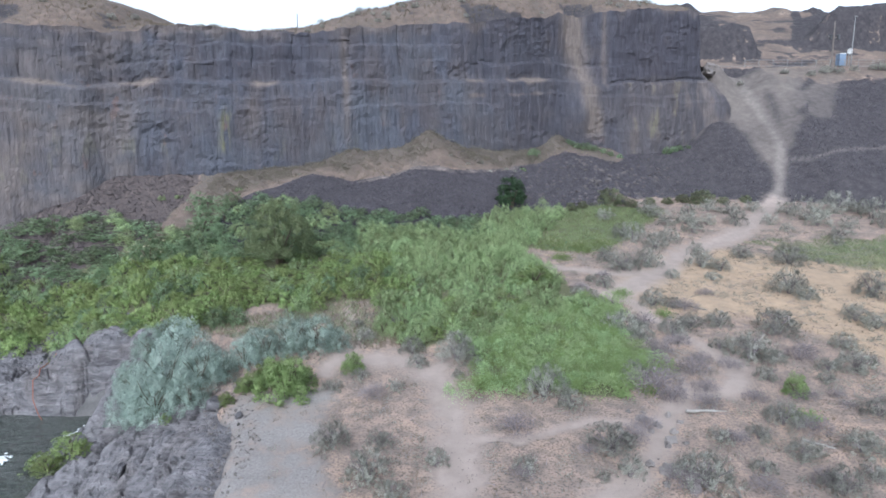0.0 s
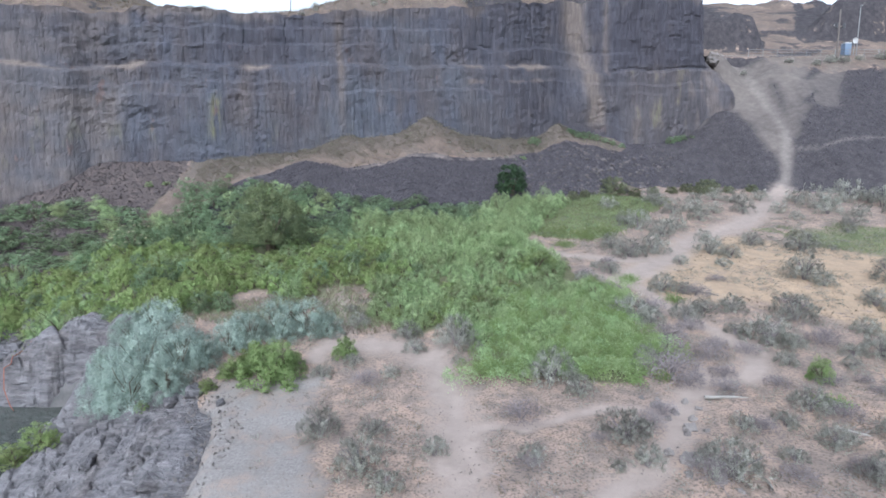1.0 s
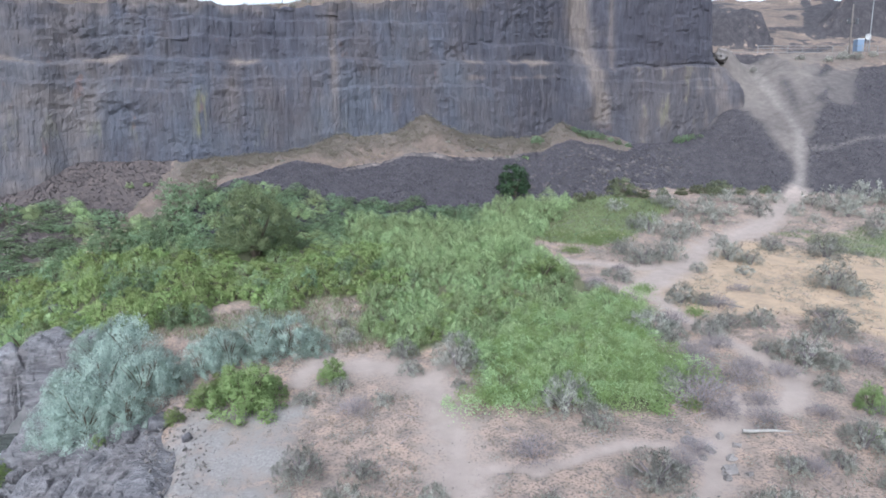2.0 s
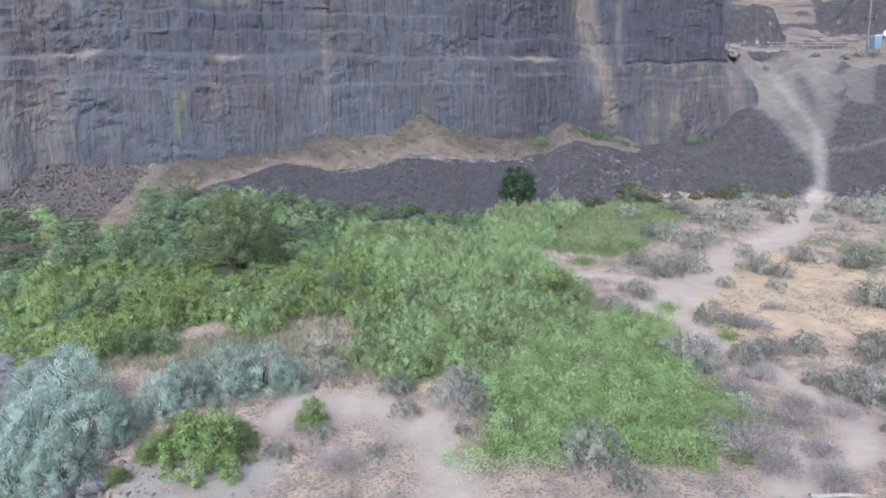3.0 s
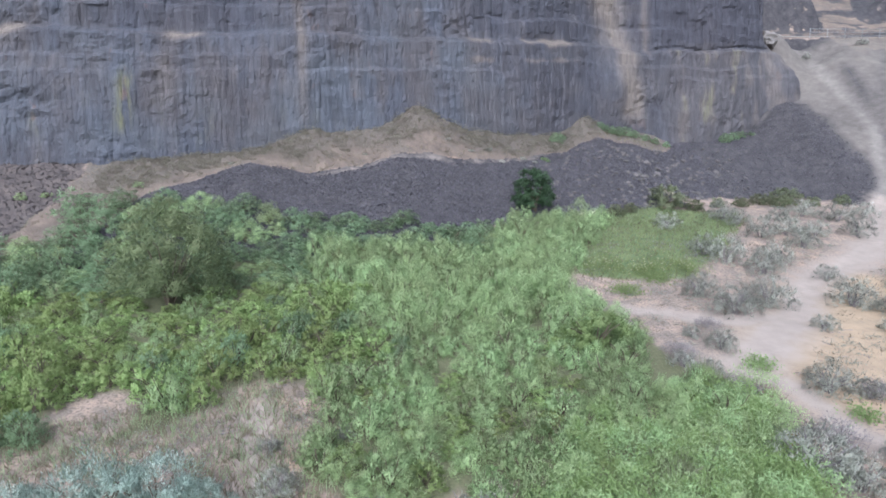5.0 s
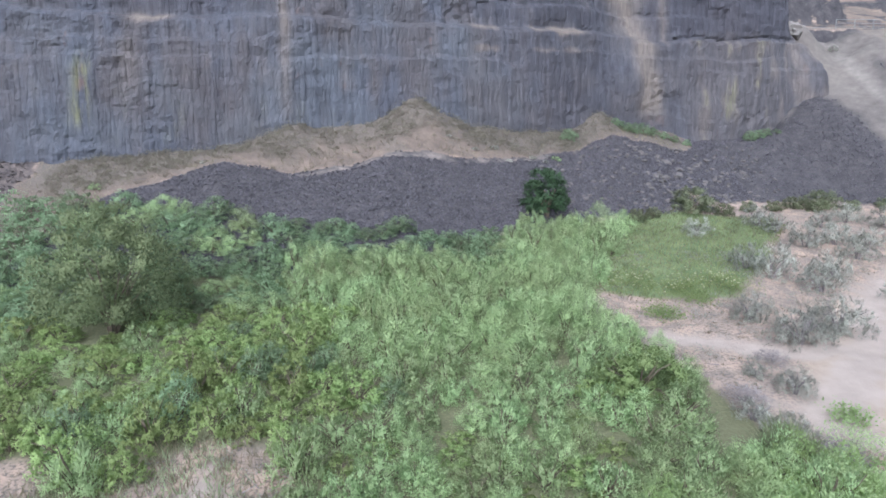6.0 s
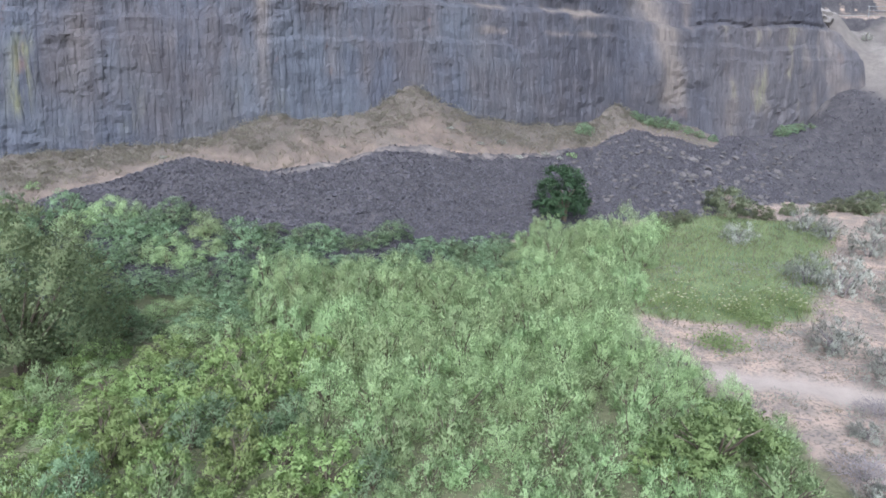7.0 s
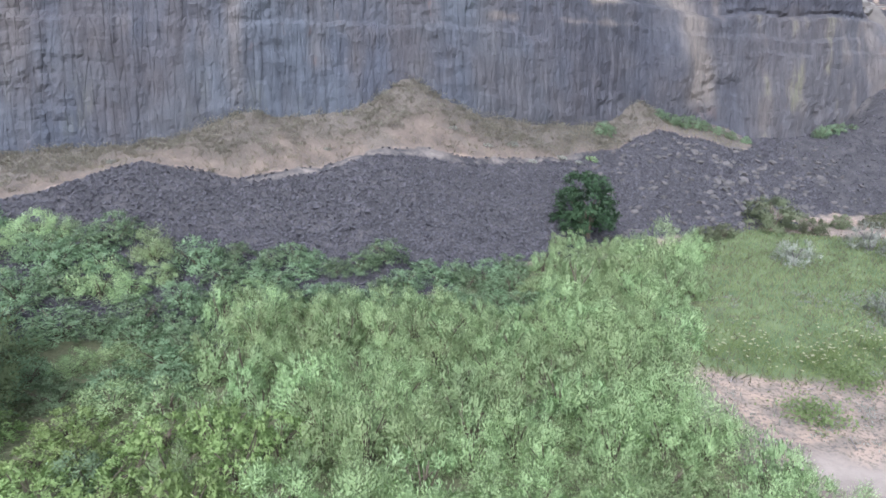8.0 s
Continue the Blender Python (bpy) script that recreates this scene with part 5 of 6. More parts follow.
def rock(me, x, y, sink, label, mat=None, turn=None, scale=1.0, base=None):
    ob = new("boulder", me)
    z = float(ground_z(x, y)) if base is None else base
    ob.matrix_basis = pose(x, y, z - sink, rng.normal() * 8, rng.normal() * 8, rng.uniform(0, 360) if turn is None else turn)
    ob.scale = (scale, scale, scale)
    return tagged(ob, label, "boulder", "loose boulders")


grey_rocks = [boulder("boulder", 1.0, RIVER_ROCK) for _ in range(4)]
brown_rocks = [boulder("boulder", 1.0, STONE, 0.75, 0.9) for _ in range(4)]
BANK = [(-31.3, 46.2, 1.0), (-29.6, 46.6, 0.6), (-27.0, 46.5, 0.7), (-33.4, 45.5, 0.8), (-25.6, 45.4, 0.5), (-14.0, 28.4, 0.6), (-12.4, 30.3, 0.55), (-13.4, 30.0, 0.5), (-11.4, 24.0, 0.8), (-16.2, 27.6, 0.6), (-12.6, 26.2, 0.35),
        (-10.6, 29.2, 0.3), (-18.8, 30.4, 0.5), (-14.9, 24.5, 0.7), (-17.4, 26.0, 0.5), (-36.5, 48.0, 0.7), (-30.4, 45.4, 0.55), (-28.3, 45.6, 0.75), (-32.2, 47.2, 0.65), (-26.2, 46.2, 0.45), (-24.4, 44.6, 0.5), (-34.6, 46.8, 0.6), (-29.0, 44.0, 0.4)]
for x, y, r in BANK:
    rock(grey_rocks[int(rng.integers(4))], x, y, -0.05, "grey weathered boulder on the river bank", scale=r)
for x, y, r in [(10.9, 26.5, 0.6), (10.1, 28.6, 0.5), (10.7, 28.0, 0.4), (11.3, 27.3, 0.35), (9.8, 23.9, 0.8), (10.4, 22.9, 0.6), (9.7, 29.4, 0.35), (11.6, 29.0, 0.3), (5.7, 50.3, 0.55), (9.3, 39.6, 0.4), (8.1, 39.3, 0.4), (8.6, 45.4, 0.35), (10.5, 26.0, 0.3), (11.4, 26.2, 0.35), (10.2, 27.4, 0.3), (9.2, 24.6, 0.4), (10.6, 23.6, 0.45), (9.4, 23.1, 0.35), (10.9, 22.2, 0.3), (10.4, 29.3, 0.25), (11.9, 28.2, 0.3)]:
    rock(brown_rocks[int(rng.integers(4))], x, y, 0.05, "half-buried grey-brown basalt boulder in dry soil", scale=r * 0.72)

for x, y, z, r in [(46.3, 106.0, 28.9, 1.6), (45.5, 104.2, 28.2, 1.3), (47.5, 106.9, 29.2, 1.0), (46.9, 104.6, 27.6, 1.0), (48.4, 106.2, 28.8, 0.7)]:
    rock(brown_rocks[int(rng.integers(4))], x, y, 0.0, "brown broken basalt boulder at the end of the cliff", scale=r, base=z)

# rubble where the rock gives way to gravel
x, y = rng.uniform(-14.5, -8.6, 1300), rng.uniform(16, 34, 1300)
near = inside(x, y, RIVERSIDE) + 0.9 * grain(x, y, 4, 31)
ok = (near > -1.3) & (near < 0.7)
at = np.stack([x, y, ground_z(x, y) + 0.02], 1)[ok]
verts, faces = stones_at(at, rng.uniform(0.03**0.5, 0.13**0.5, len(at)) ** 2)
tagged(new("rubble", mesh_of("rubble", verts, faces, STONE)), "grey angular rubble at the edge of the rock ledges", "rubble", kind="stuff")

# slabs on the rougher part of the scree, each a piece of its own
slab_meshes = [boulder("slab", 0.5, SLAB, 0.45, 0.16, 2) for _ in range(6)]
x, y = rng.uniform(9, 34, 1500), rng.uniform(73, 91, 1500)
ok = np.nonzero((ground_masks(x, y)["scree"] > 0.5) & (np.interp(x, FOOT[:, 0], FOOT[:, 1]) - y > 2.5))[0][:290]
for i in ok:
    ob = child("slab", slab_meshes[int(rng.integers(6))], ground)
    ob.matrix_basis = pose(x[i], y[i], float(ground_z(x[i], y[i])) + 0.05, rng.normal() * 20 + 25, rng.normal() * 15, rng.normal() * 40)
    k = rng.uniform(0.3, 0.75) * (1.3 if 20 < x[i] < 28 else 0.9)
    ob.scale = (k, k, k)


stone_meshes = [mesh_of("stone", *stones_at(np.zeros((1, 3)), np.array([0.17])), SCREE) for _ in range(8)]
x, y = rng.uniform(-8, 10, 1500), rng.uniform(62, 72, 1500)
for i in np.nonzero(ground_masks(x, y)["scree"] > 0.6)[0][:290]:
    ob = child("stone", stone_meshes[int(rng.integers(8))], ground)
    ob.matrix_basis = pose(x[i], y[i], float(ground_z(x[i], y[i])) + 0.06, rng.uniform(0, 360), rng.uniform(0, 360), rng.uniform(0, 360))
    k = rng.uniform(0.6, 1.4)
    ob.scale = (k, k, k)


def blades(x, y, z, high, wide, lean, name, mat, label, category, per=1):
    n = len(x) * per
    base = np.repeat(np.stack([x, y, z], 1), per, 0) + rng.normal(size=(n, 3)) * (0.05, 0.05, 0) * (per > 1)
    a = rng.uniform(0, 2 * np.pi, n)
    side = np.stack([np.cos(a), np.sin(a), 0 * a], 1) * wide * rng.uniform(0.6, 1.4, (n, 1)) * 0.5
    high = np.repeat(high, per)[:, None] * rng.uniform(0.55, 1.2, (n, 1))
    bend = rng.normal(size=(n, 3)) * (lean, lean, 0)
    mid, tip = base + (bend * 0.35 + (0, 0, 0.55)) * high, base + (bend + (0, 0, 1.0)) * high
    if per > 1:
        v = np.stack([base - side, base + side, tip], 1)
    else:
        v = np.stack([base - side, base + side, mid + side * 0.8, tip, mid - side * 0.8], 1)
    k = v.shape[1]
    me = mesh_of(name, v.reshape(-1, 3), np.arange(k * n).reshape(n, k), mat)
    put_mask(me, "tone", np.repeat(0.45 + 0.45 * grain(base[:, 0], base[:, 1], 0.9, 150), k))
    return tagged(new(name, me), label, category, kind="stuff")


def tussocks(x, y, high, r, per, wide, name, mat, label, tones=(0.1, 0.9)):
    """Bunches of grass: blades that lean outward from a common root, each bunch of its own height and tone."""
    n = len(x)
    high, r = np.broadcast_to(high, n) * rng.uniform(0.6, 1.3, n), r * rng.uniform(0.6, 1.4, n)
    away = rng.normal(size=(n, per, 2)) * 0.55
    base = np.stack([x, y, ground_z(x, y) - 0.03], 1)[:, None] + np.concatenate([away * r[:, None, None] * 0.6, np.zeros((n, per, 1))], 2)
    bend = np.concatenate([away * r[:, None, None] + rng.normal(size=(n, per, 2)) * 0.08, np.zeros((n, per, 1))], 2)
    long = high[:, None, None] * rng.uniform(0.6, 1.15, (n, per, 1)) * np.exp(-0.35 * (away**2).sum(2, keepdims=True))
    a = rng.uniform(0, 2 * np.pi, (n, per))
    side = np.stack([np.cos(a), np.sin(a), 0 * a], 2) * wide * rng.uniform(0.6, 1.4, (n, per, 1)) * 0.5
    mid, tip = base + bend * 0.4 + (0, 0, 0.6) * long, base + bend * 1.5 + (0, 0, 1.0) * long
    v = np.stack([base - side, base + side, mid + side * 0.8, tip, mid - side * 0.8], 2)
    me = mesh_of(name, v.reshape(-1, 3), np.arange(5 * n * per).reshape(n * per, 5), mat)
    # each bunch its own tone; blades darker at the root, lighter at the tip
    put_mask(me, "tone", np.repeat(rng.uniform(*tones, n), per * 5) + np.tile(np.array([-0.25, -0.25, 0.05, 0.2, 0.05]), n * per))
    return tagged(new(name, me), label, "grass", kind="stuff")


def sow(count, poly, edge=0.0, wob=0.8, seed=110):
    p = np.array(poly)
    x, y = rng.uniform(p[:, 0].min() - 1, p[:, 0].max() + 1, count), rng.uniform(p[:, 1].min() - 1, p[:, 1].max() + 1, count)
    ok = inside(x, y, poly) + wob * grain(x, y, 2.5, seed) > edge
    return x[ok], y[ok]


def ragged(count, poly, seed, edge=0.0):
    """Places inside an outline whose edge is torn at two sizes."""
    p = np.array(poly)
    x, y = rng.uniform(p[:, 0].min() - 1.5, p[:, 0].max() + 1.5, count), rng.uniform(p[:, 1].min() - 1.5, p[:, 1].max() + 1.5, count)
    ok = inside(x, y, poly) + 2.2 * grain(x, y, 2.6, seed) + 1.3 * grain(x, y, 0.8, seed + 1) > edge
    return x[ok], y[ok]


# the lush patch: pale reeds, bright grass, and clumps of weeds of several greens
BRIGHT = [(6, 31.3), (10.4, 31.2), (12.4, 34), (12.6, 40.4), (13.2, 44.1), (10.7, 45), (7.9, 41), (8.5, 36)]
x, y = ragged(9000, LUSH, 110, 0.95)
reedy = between(-(x - 7.6) * 0.35 + (y - 36.0) * 0.25 + 1.1 * grain(x, y, 2.2, 109), -0.3, 0.5) > rng.uniform(0, 1, len(x))
leafy = (inside(x, y, BRIGHT) + 1.2 * grain(x, y, 1.5, 108) > 0.7) & (rng.uniform(0, 1, len(x)) < 0.75)
high = np.clip(0.62 + 0.6 * grain(x, y, 1.6, 111), 0.25, 1.15)
pick = reedy & ~leafy
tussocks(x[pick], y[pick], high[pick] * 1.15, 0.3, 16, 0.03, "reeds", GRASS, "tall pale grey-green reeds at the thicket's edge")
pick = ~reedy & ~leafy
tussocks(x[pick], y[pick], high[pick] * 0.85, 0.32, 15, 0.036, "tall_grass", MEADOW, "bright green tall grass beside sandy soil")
for mat, name, label, seed, count in ((WILLOW, "leafy_weeds", "pale green leafy weeds among tall grass", 141, 170), (OLIVE, "leafy_weeds", "yellow-green leafy weeds among tall grass", 143, 150),
                                      (OSIER, "leafy_weeds", "grey-green leafy weeds among tall grass", 145, 110), (FORB, "leafy_weeds", "bright green leafy weeds among tall grass", 147, 120)):
    x, y = ragged(count * 3, LUSH, seed, 0.3)
    pile = Pile()
    for a, b in zip(x[:count], y[:count]):
        r, tall = rng.uniform(0.3, 0.8), rng.uniform(0.5, 1.3)
        n = int(90 + 260 * r)
        p = rng.normal(size=(n, 3)) * (r * 0.5, r * 0.5, 0) + (a, b, 0)
        p[:, 2] = float(ground_z(a, b)) + tall * np.sqrt(rng.uniform(0, 1, n)) * np.exp(-((p[:, 0] - a) ** 2 + (p[:, 1] - b) ** 2) / (1.5 * r * r))
        pile.leaves(p, rng.normal(size=(n, 3)) * 0.7 + (0, 0, 0.6), 0.15, 0.05, None, True)
    tagged(new(name, pile.mesh(name, mat)), label, "weeds", kind="stuff")
x, y = sow(26000, SWARD)
blades(x, y, ground_z(x, y) - 0.03, 0.22 + 0.1 * grain(x, y, 2, 112), 0.04, 0.4, "meadow_grass", MEADOW, "short green meadow grass", "grass")
x, y = sow(24000, SWARD_EAST, 0.0, 2.0)
blades(x, y, ground_z(x, y) - 0.03, 0.2 + 0.1 * grain(x, y, 2, 113), 0.045, 0.5, "meadow_grass", GRASS, "thin green and straw-coloured meadow grass", "grass")
x, y = sow(5000, SWARD, -0.6)
blades(x, y, ground_z(x, y) - 0.03, 0.3 + 0.1 * grain(x, y, 2, 112), 0.03, 0.5, "dry_grass", STRAW, "straw-coloured seed heads in the meadow", "grass")

for x, y, r in ((3.0, 34.6, 0.6), (4.2, 36.2, 0.5), (5.4, 39.0, 0.6), (6.6, 37.6, 0.45), (8.2, 38.6, 0.5), (10.2, 41.6, 0.55), (11.6, 43.2, 0.5), (7.4, 33.4, 0.5), (11.4, 36.6, 0.6), (5.8, 34.0, 0.5), (4.6, 33.0, 0.5), (6.2, 35.6, 0.55), (9.4, 34.8, 0.5), (8.8, 42.4, 0.6), (9.8, 37.4, 0.5), (10.8, 39.2, 0.55), (7.2, 40.2, 0.6), (3.6, 37.4, 0.55)):
    plant(osier if rng.uniform() < 0.6 else rose, x, y, r, 1.1, 0.04, 1.1)
x, y = ragged(4500, LUSH, 151, 0.4)
blades(x, y, ground_z(x, y) - 0.03, np.clip(0.6 + 0.4 * grain(x, y, 1.5, 152), 0.2, 1.0), 0.02, 0.35, "dry_grass", STRAW, "dry seed stalks standing in the tall grass", "grass", per=2)
# low broad-leaved plants, bright green
x, y = ragged(26000, BRIGHT, 115, 0.95)
z = ground_z(x, y) + np.abs(grain(x, y, 1.3, 116)) * 0.7 + rng.uniform(0, 0.2, len(x))
tagged(new("broadleaf_plants", Pile().leaves(np.stack([x, y, z], 1), rng.normal(size=(len(x), 3)) + (0, 0, 0.3), 0.13, 0.09).mesh("broadleaf_plants", FORB)),
       "bright green low broad-leaved plants", "plants", kind="stuff")
for cx, cy, r in ((9.9, 31.2, 0.5), (2.4, 32.0, 0.8), (14.4, 46.6, 0.7), (11.4, 56.3, 0.9), (17.9, 28.3, 0.5), (18.4, 28.0, 0.45), (11.5, 31.5, 0.5), (14.0, 58.3, 1.0), (16.3, 42.5, 0.6)):
    n = int(700 * r * r) + 150
    p = rng.normal(size=(n, 3)) * (r * 0.5, r * 0.5, 0.18)
    p[:, 0] += cx
    p[:, 1] += cy
    p[:, 2] = ground_z(p[:, 0], p[:, 1]) + np.abs(p[:, 2]) + 0.02
    tagged(new("weed_patch", Pile().leaves(p, rng.normal(size=(n, 3)) + (0, 0, 0.5), 0.12, 0.07).mesh("weed_patch", FORB)), "small patch of bright green weeds on sand", "weeds", kind="stuff")

rust = rng.normal(size=(160, 3)) * (0.3, 0.3, 0.2) + (12.3, 40.3, 0)
rust[:, 2] = ground_z(rust[:, 0], rust[:, 1]) + np.abs(rust[:, 2]) * 1.6
tagged(new("rust_weeds", Pile().leaves(rust, rng.normal(size=(160, 3)) + (0, 0, 0.8), 0.13, 0.04).mesh("rust_weeds", RUST)), "rust-red dock weeds beside the green plants", "weeds", kind="stuff")
# yarrow in flower on the edge of the meadow
x, y = np.concatenate([rng.normal(11.2, 1.0, 90), rng.normal(13.6, 0.7, 60), rng.normal(16.0, 1.0, 80)]), np.concatenate([rng.normal(59.9, 1.1, 90), rng.normal(59.4, 0.5, 60), rng.normal(60.0, 0.8, 80)])
heads, leafy = Pile(), Pile()
for a, b in zip(x, y):
    z = float(ground_z(a, b)) + rng.uniform(0.35, 0.7)
    heads.put(ICO * (0.045, 0.045, 0.02) * rng.uniform(0.5, 1.5) + (a, b, z), ICO_FACES)
    n = 16
    leafy.leaves(np.array((a, b, z - 0.3)) + rng.normal(size=(n, 3)) * (0.12, 0.12, 0.14), rng.normal(size=(n, 3)) + (0, 0, 1), 0.16, 0.03)
yarrow = tagged(new("yarrow_patch"), "patch of yarrow with cream flower heads", "flowers", kind="stuff")
child("flower_heads", heads.mesh("flower_heads", CREAM), yarrow)["kind"] = "stuff"
child("leaves", leafy.mesh("yarrow_leaves", OLIVE), yarrow)["kind"] = "stuff"

# coarse grass between the thicket and the silver shrubs
EDGE = [(-18, 39), (-14, 38.6), (-9, 39.0), (-4.5, 37.5), (-3.0, 38.5), (-4.6, 43), (-7, 46), (-12, 43.5), (-17, 41.5)]
x, y = sow(5200, EDGE, -0.2, 1.6, 117)
blades(x, y, ground_z(x, y) - 0.03, 0.42 + 0.25 * grain(x, y, 2, 118), 0.03, 0.45, "dry_grass", STRAW, "coarse dry grass at the edge of the thicket", "grass", per=2)
x, y = sow(5200, EDGE, 0.2, 1.6, 119)
blades(x, y, ground_z(x, y) - 0.03, 0.4 + 0.25 * grain(x, y, 2, 118), 0.03, 0.45, "tall_grass", GRASS, "green weeds at the edge of the thicket", "grass", per=2)

# dry tufts, seedlings and twigs over the bare soil
x, y = rng.uniform(-13, 44, 42000), rng.uniform(15, 66, 42000)
masks = ground_masks(x, y)
bare = (masks["trail"] < 0.35) & (masks["rock"] < 0.3) & (masks["under"] < 0.5) & (masks["gravel"] < 0.6) & (grain(x, y, 3.0, 120) > -0.25)
x, y = x[bare], y[bare]
blades(x[:8000], y[:8000], ground_z(x[:8000], y[:8000]) - 0.02, 0.15 + 0.08 * grain(x[:8000], y[:8000], 3, 121), 0.022, 0.7, "dry_grass", STRAW, "sparse tufts of dead grass over the sandy soil", "grass", per=5)
sx, sy = x[8000:13500], y[8000:13500]
grouped = grain(sx, sy, 2.0, 122) > -0.1
sx, sy = sx[grouped], sy[grouped]
n = len(sx) * 16
at = np.repeat(np.stack([sx, sy, ground_z(sx, sy)], 1), 16, 0) + np.abs(rng.normal(size=(n, 3))) * (0.14, 0.14, 0.10) * rng.choice((-1, 1), (n, 3)) * (1, 1, 0) + (0, 0, 1) * np.abs(rng.normal(size=(n, 1))) * 0.09
tagged(new("low_scrub", Pile().leaves(at, rng.normal(size=(n, 3)) + (0, 0, 0.8), 0.11, 0.035).mesh("low_scrub", SAGE)), "grey seedlings of sage scattered over dry soil", "scrub", kind="stuff")
litter = Pile()
for a, b in zip(x[13500:14400], y[13500:14400]):
    w = rng.uniform(0, np.pi)
    step_ = np.array((np.cos(w), np.sin(w), rng.uniform(0, 0.25))) * rng.uniform(0.15, 0.45)
    p = np.array((a, b, float(ground_z(a, b)) + 0.02))
    litter.tube([p - step_ * (1, 1, 0), p + step_], 0.018, 0.008, 3)
tagged(new("twig_litter", litter.mesh("twig_litter", TWIG)), "grey dead twigs strewn over the sandy soil", "twigs", kind="stuff")
x, y = rng.uniform(-12, 24, 9000), rng.uniform(15, 46, 9000)
m = ground_masks(x, y)
ok = ((m["gravel"] > 0.4) | (grain(x, y, 4, 123) > 0.4)) & (m["under"] < 0.4) & (m["rock"] < 0.4)
at = np.stack([x, y, ground_z(x, y)], 1)[ok]
verts, faces = stones_at(at, rng.uniform(0.015, 0.05, len(at)))
tagged(new("pebbles", mesh_of("pebbles", verts, faces, PEBBLE)), "grey pebbles and small stones in the soil", "stones", kind="stuff")
# grass and scrub on the apron under the cliff
x = rng.uniform(-38, 26, 7000)
y = np.interp(x, FOOT[:, 0], FOOT[:, 1]) - rng.uniform(0.2, 9, 7000)
ok = ground_masks(x, y)["tan"] > 0.5
x, y = x[ok], y[ok]
blades(x, y, ground_z(x, y) - 0.02, 0.28 + 0.12 * grain(x, y, 3, 125), 0.03, 0.6, "dry_grass", STRAW, "dry straw-coloured grass on the apron below the cliff", "grass", per=3)


def log(x, y, turn, long, r, label, z=None):
    pile = Pile()
    k = np.linspace(-0.5, 0.5, 7)
    pile.tube(np.stack([k * long, 0.03 * long * np.sin(k * 5), 0.01 * long * np.cos(k * 7)], 1), r, r * 0.7, 7)
    for s in (-0.2, 0.15):
        pile.tube([(s * long, 0, 0), (s * long + 0.15, 0.18, 0.14), (s * long + 0.22, 0.3, 0.2)], r * 0.4, r * 0.2, 5)
    ob = new("log", pile.mesh("log", LOG, True))
    ob.matrix_basis = pose(x, y, float(ground_z(x, y)) + r * 0.6, 0, 4, turn)
    return tagged(ob, label, "log", "fallen wood")


log(13.6, 29.0, 3, 2.2, 0.09, "grey weathered fallen branch on sandy soil")
log(17.5, 25.6, -40, 1.5, 0.07, "grey weathered fallen branch on sandy soil")
log(12.1, 22.5, 70, 1.0, 0.06, "pale weathered stick on sandy soil")
log(19.0, 43.9, -35, 2.0, 0.06, "grey dead branch lying by sagebrush")
log(13.0, 34.0, 20, 1.8, 0.06, "grey dead branch lying by sagebrush")

x = rng.uniform(-27, 18, 2600)
y = np.interp(x, FOOT[:, 0], FOOT[:, 1]) - rng.uniform(0.1, 4.6, 2600)
m = ground_masks(x, y)
ok = (m["tan"] > 0.5) & (m["brush"] + 0.25 > rng.uniform(0.2, 1.1, len(x))) & (grain(x, y, 2.2, 126) > -0.5 + rng.normal(size=len(x)) * 0.4)
x, y = x[ok], y[ok]
n, each = len(x), 26
tuft = rng.uniform(0.5, 1.5, (n, 1, 1)) * rng.normal(size=(n, each, 3)) * (0.2, 0.2, 0.1)
at = np.stack([x, y, ground_z(x, y)], 1)[:, None] + np.concatenate([tuft[:, :, :2], np.abs(tuft[:, :, 2:]) + 0.03], 2)
me = Pile().leaves(at.reshape(-1, 3), rng.normal(size=(n * each, 3)) + (0, 0, 0.8), 0.16, 0.06, None, True, np.repeat(rng.uniform(0, 1, n), each)).mesh("low_scrub", SCRUB)
tagged(new("low_scrub", me), "brown-green low scrub over the upper apron", "scrub", kind="stuff")
# small tufts of scrub on the apron
for x, y, r in [(-31.5, 66.4, 0.5), (-29.8, 66.8, 0.45), (-26.2, 67.2, 0.5), (-24.6, 67.4, 0.55), (-23.4, 67.9, 0.4), (3.2, 77.6, 0.5), (5.0, 78.6, 0.55), (6.2, 77.8, 0.4), (8.4, 79.3, 0.5), (9.6, 79.6, 0.4),
                (1.0, 77.4, 0.45), (-6.4, 74.2, 0.35), (-17.0, 70.6, 0.35), (10.8, 80.6, 0.45)]:
    plant(osier if rng.uniform() < 0.4 else sage_small, x, y, r, 1.0 if r > 9 else 0.8, 0.03, 0.7)

# green shrubs along the foot of the cliff, and weeds on the bank
for x, y, r in [(12.6, 84.8, 0.9), (13.4, 85.4, 0.6), (18.7, 89.3, 0.8), (19.6, 89.3, 0.9), (20.6, 89.2, 0.9), (21.7, 89.6, 0.9), (22.8, 89.9, 0.7), (24.0, 90.0, 0.7), (25.2, 90.0, 0.7), (26.6, 90.2, 0.6), (34.4, 92.3, 0.9), (35.6, 92.7, 0.9), (36.8, 93.2, 0.7), (38.4, 93.9, 0.5)]:
    plant(shady, x, y, r, 1.6, 0.1, 0.8)
for x, y, r in [(-21.2, 31.7, 1.1), (-22.5, 31.4, 1.0), (-20.3, 31.0, 0.9), (-21.7, 30.4, 1.0), (-23.2, 30.6, 0.7), (-29.5, 44.6, 0.6), (-26.4, 43.8, 0.7), (-33.5, 47.0, 0.9), (-23.6, 43.0, 0.6), (-35, 44.5, 0.9)]:
    plant(rose, x, y, r, 1.15, 0.1, 0.75)
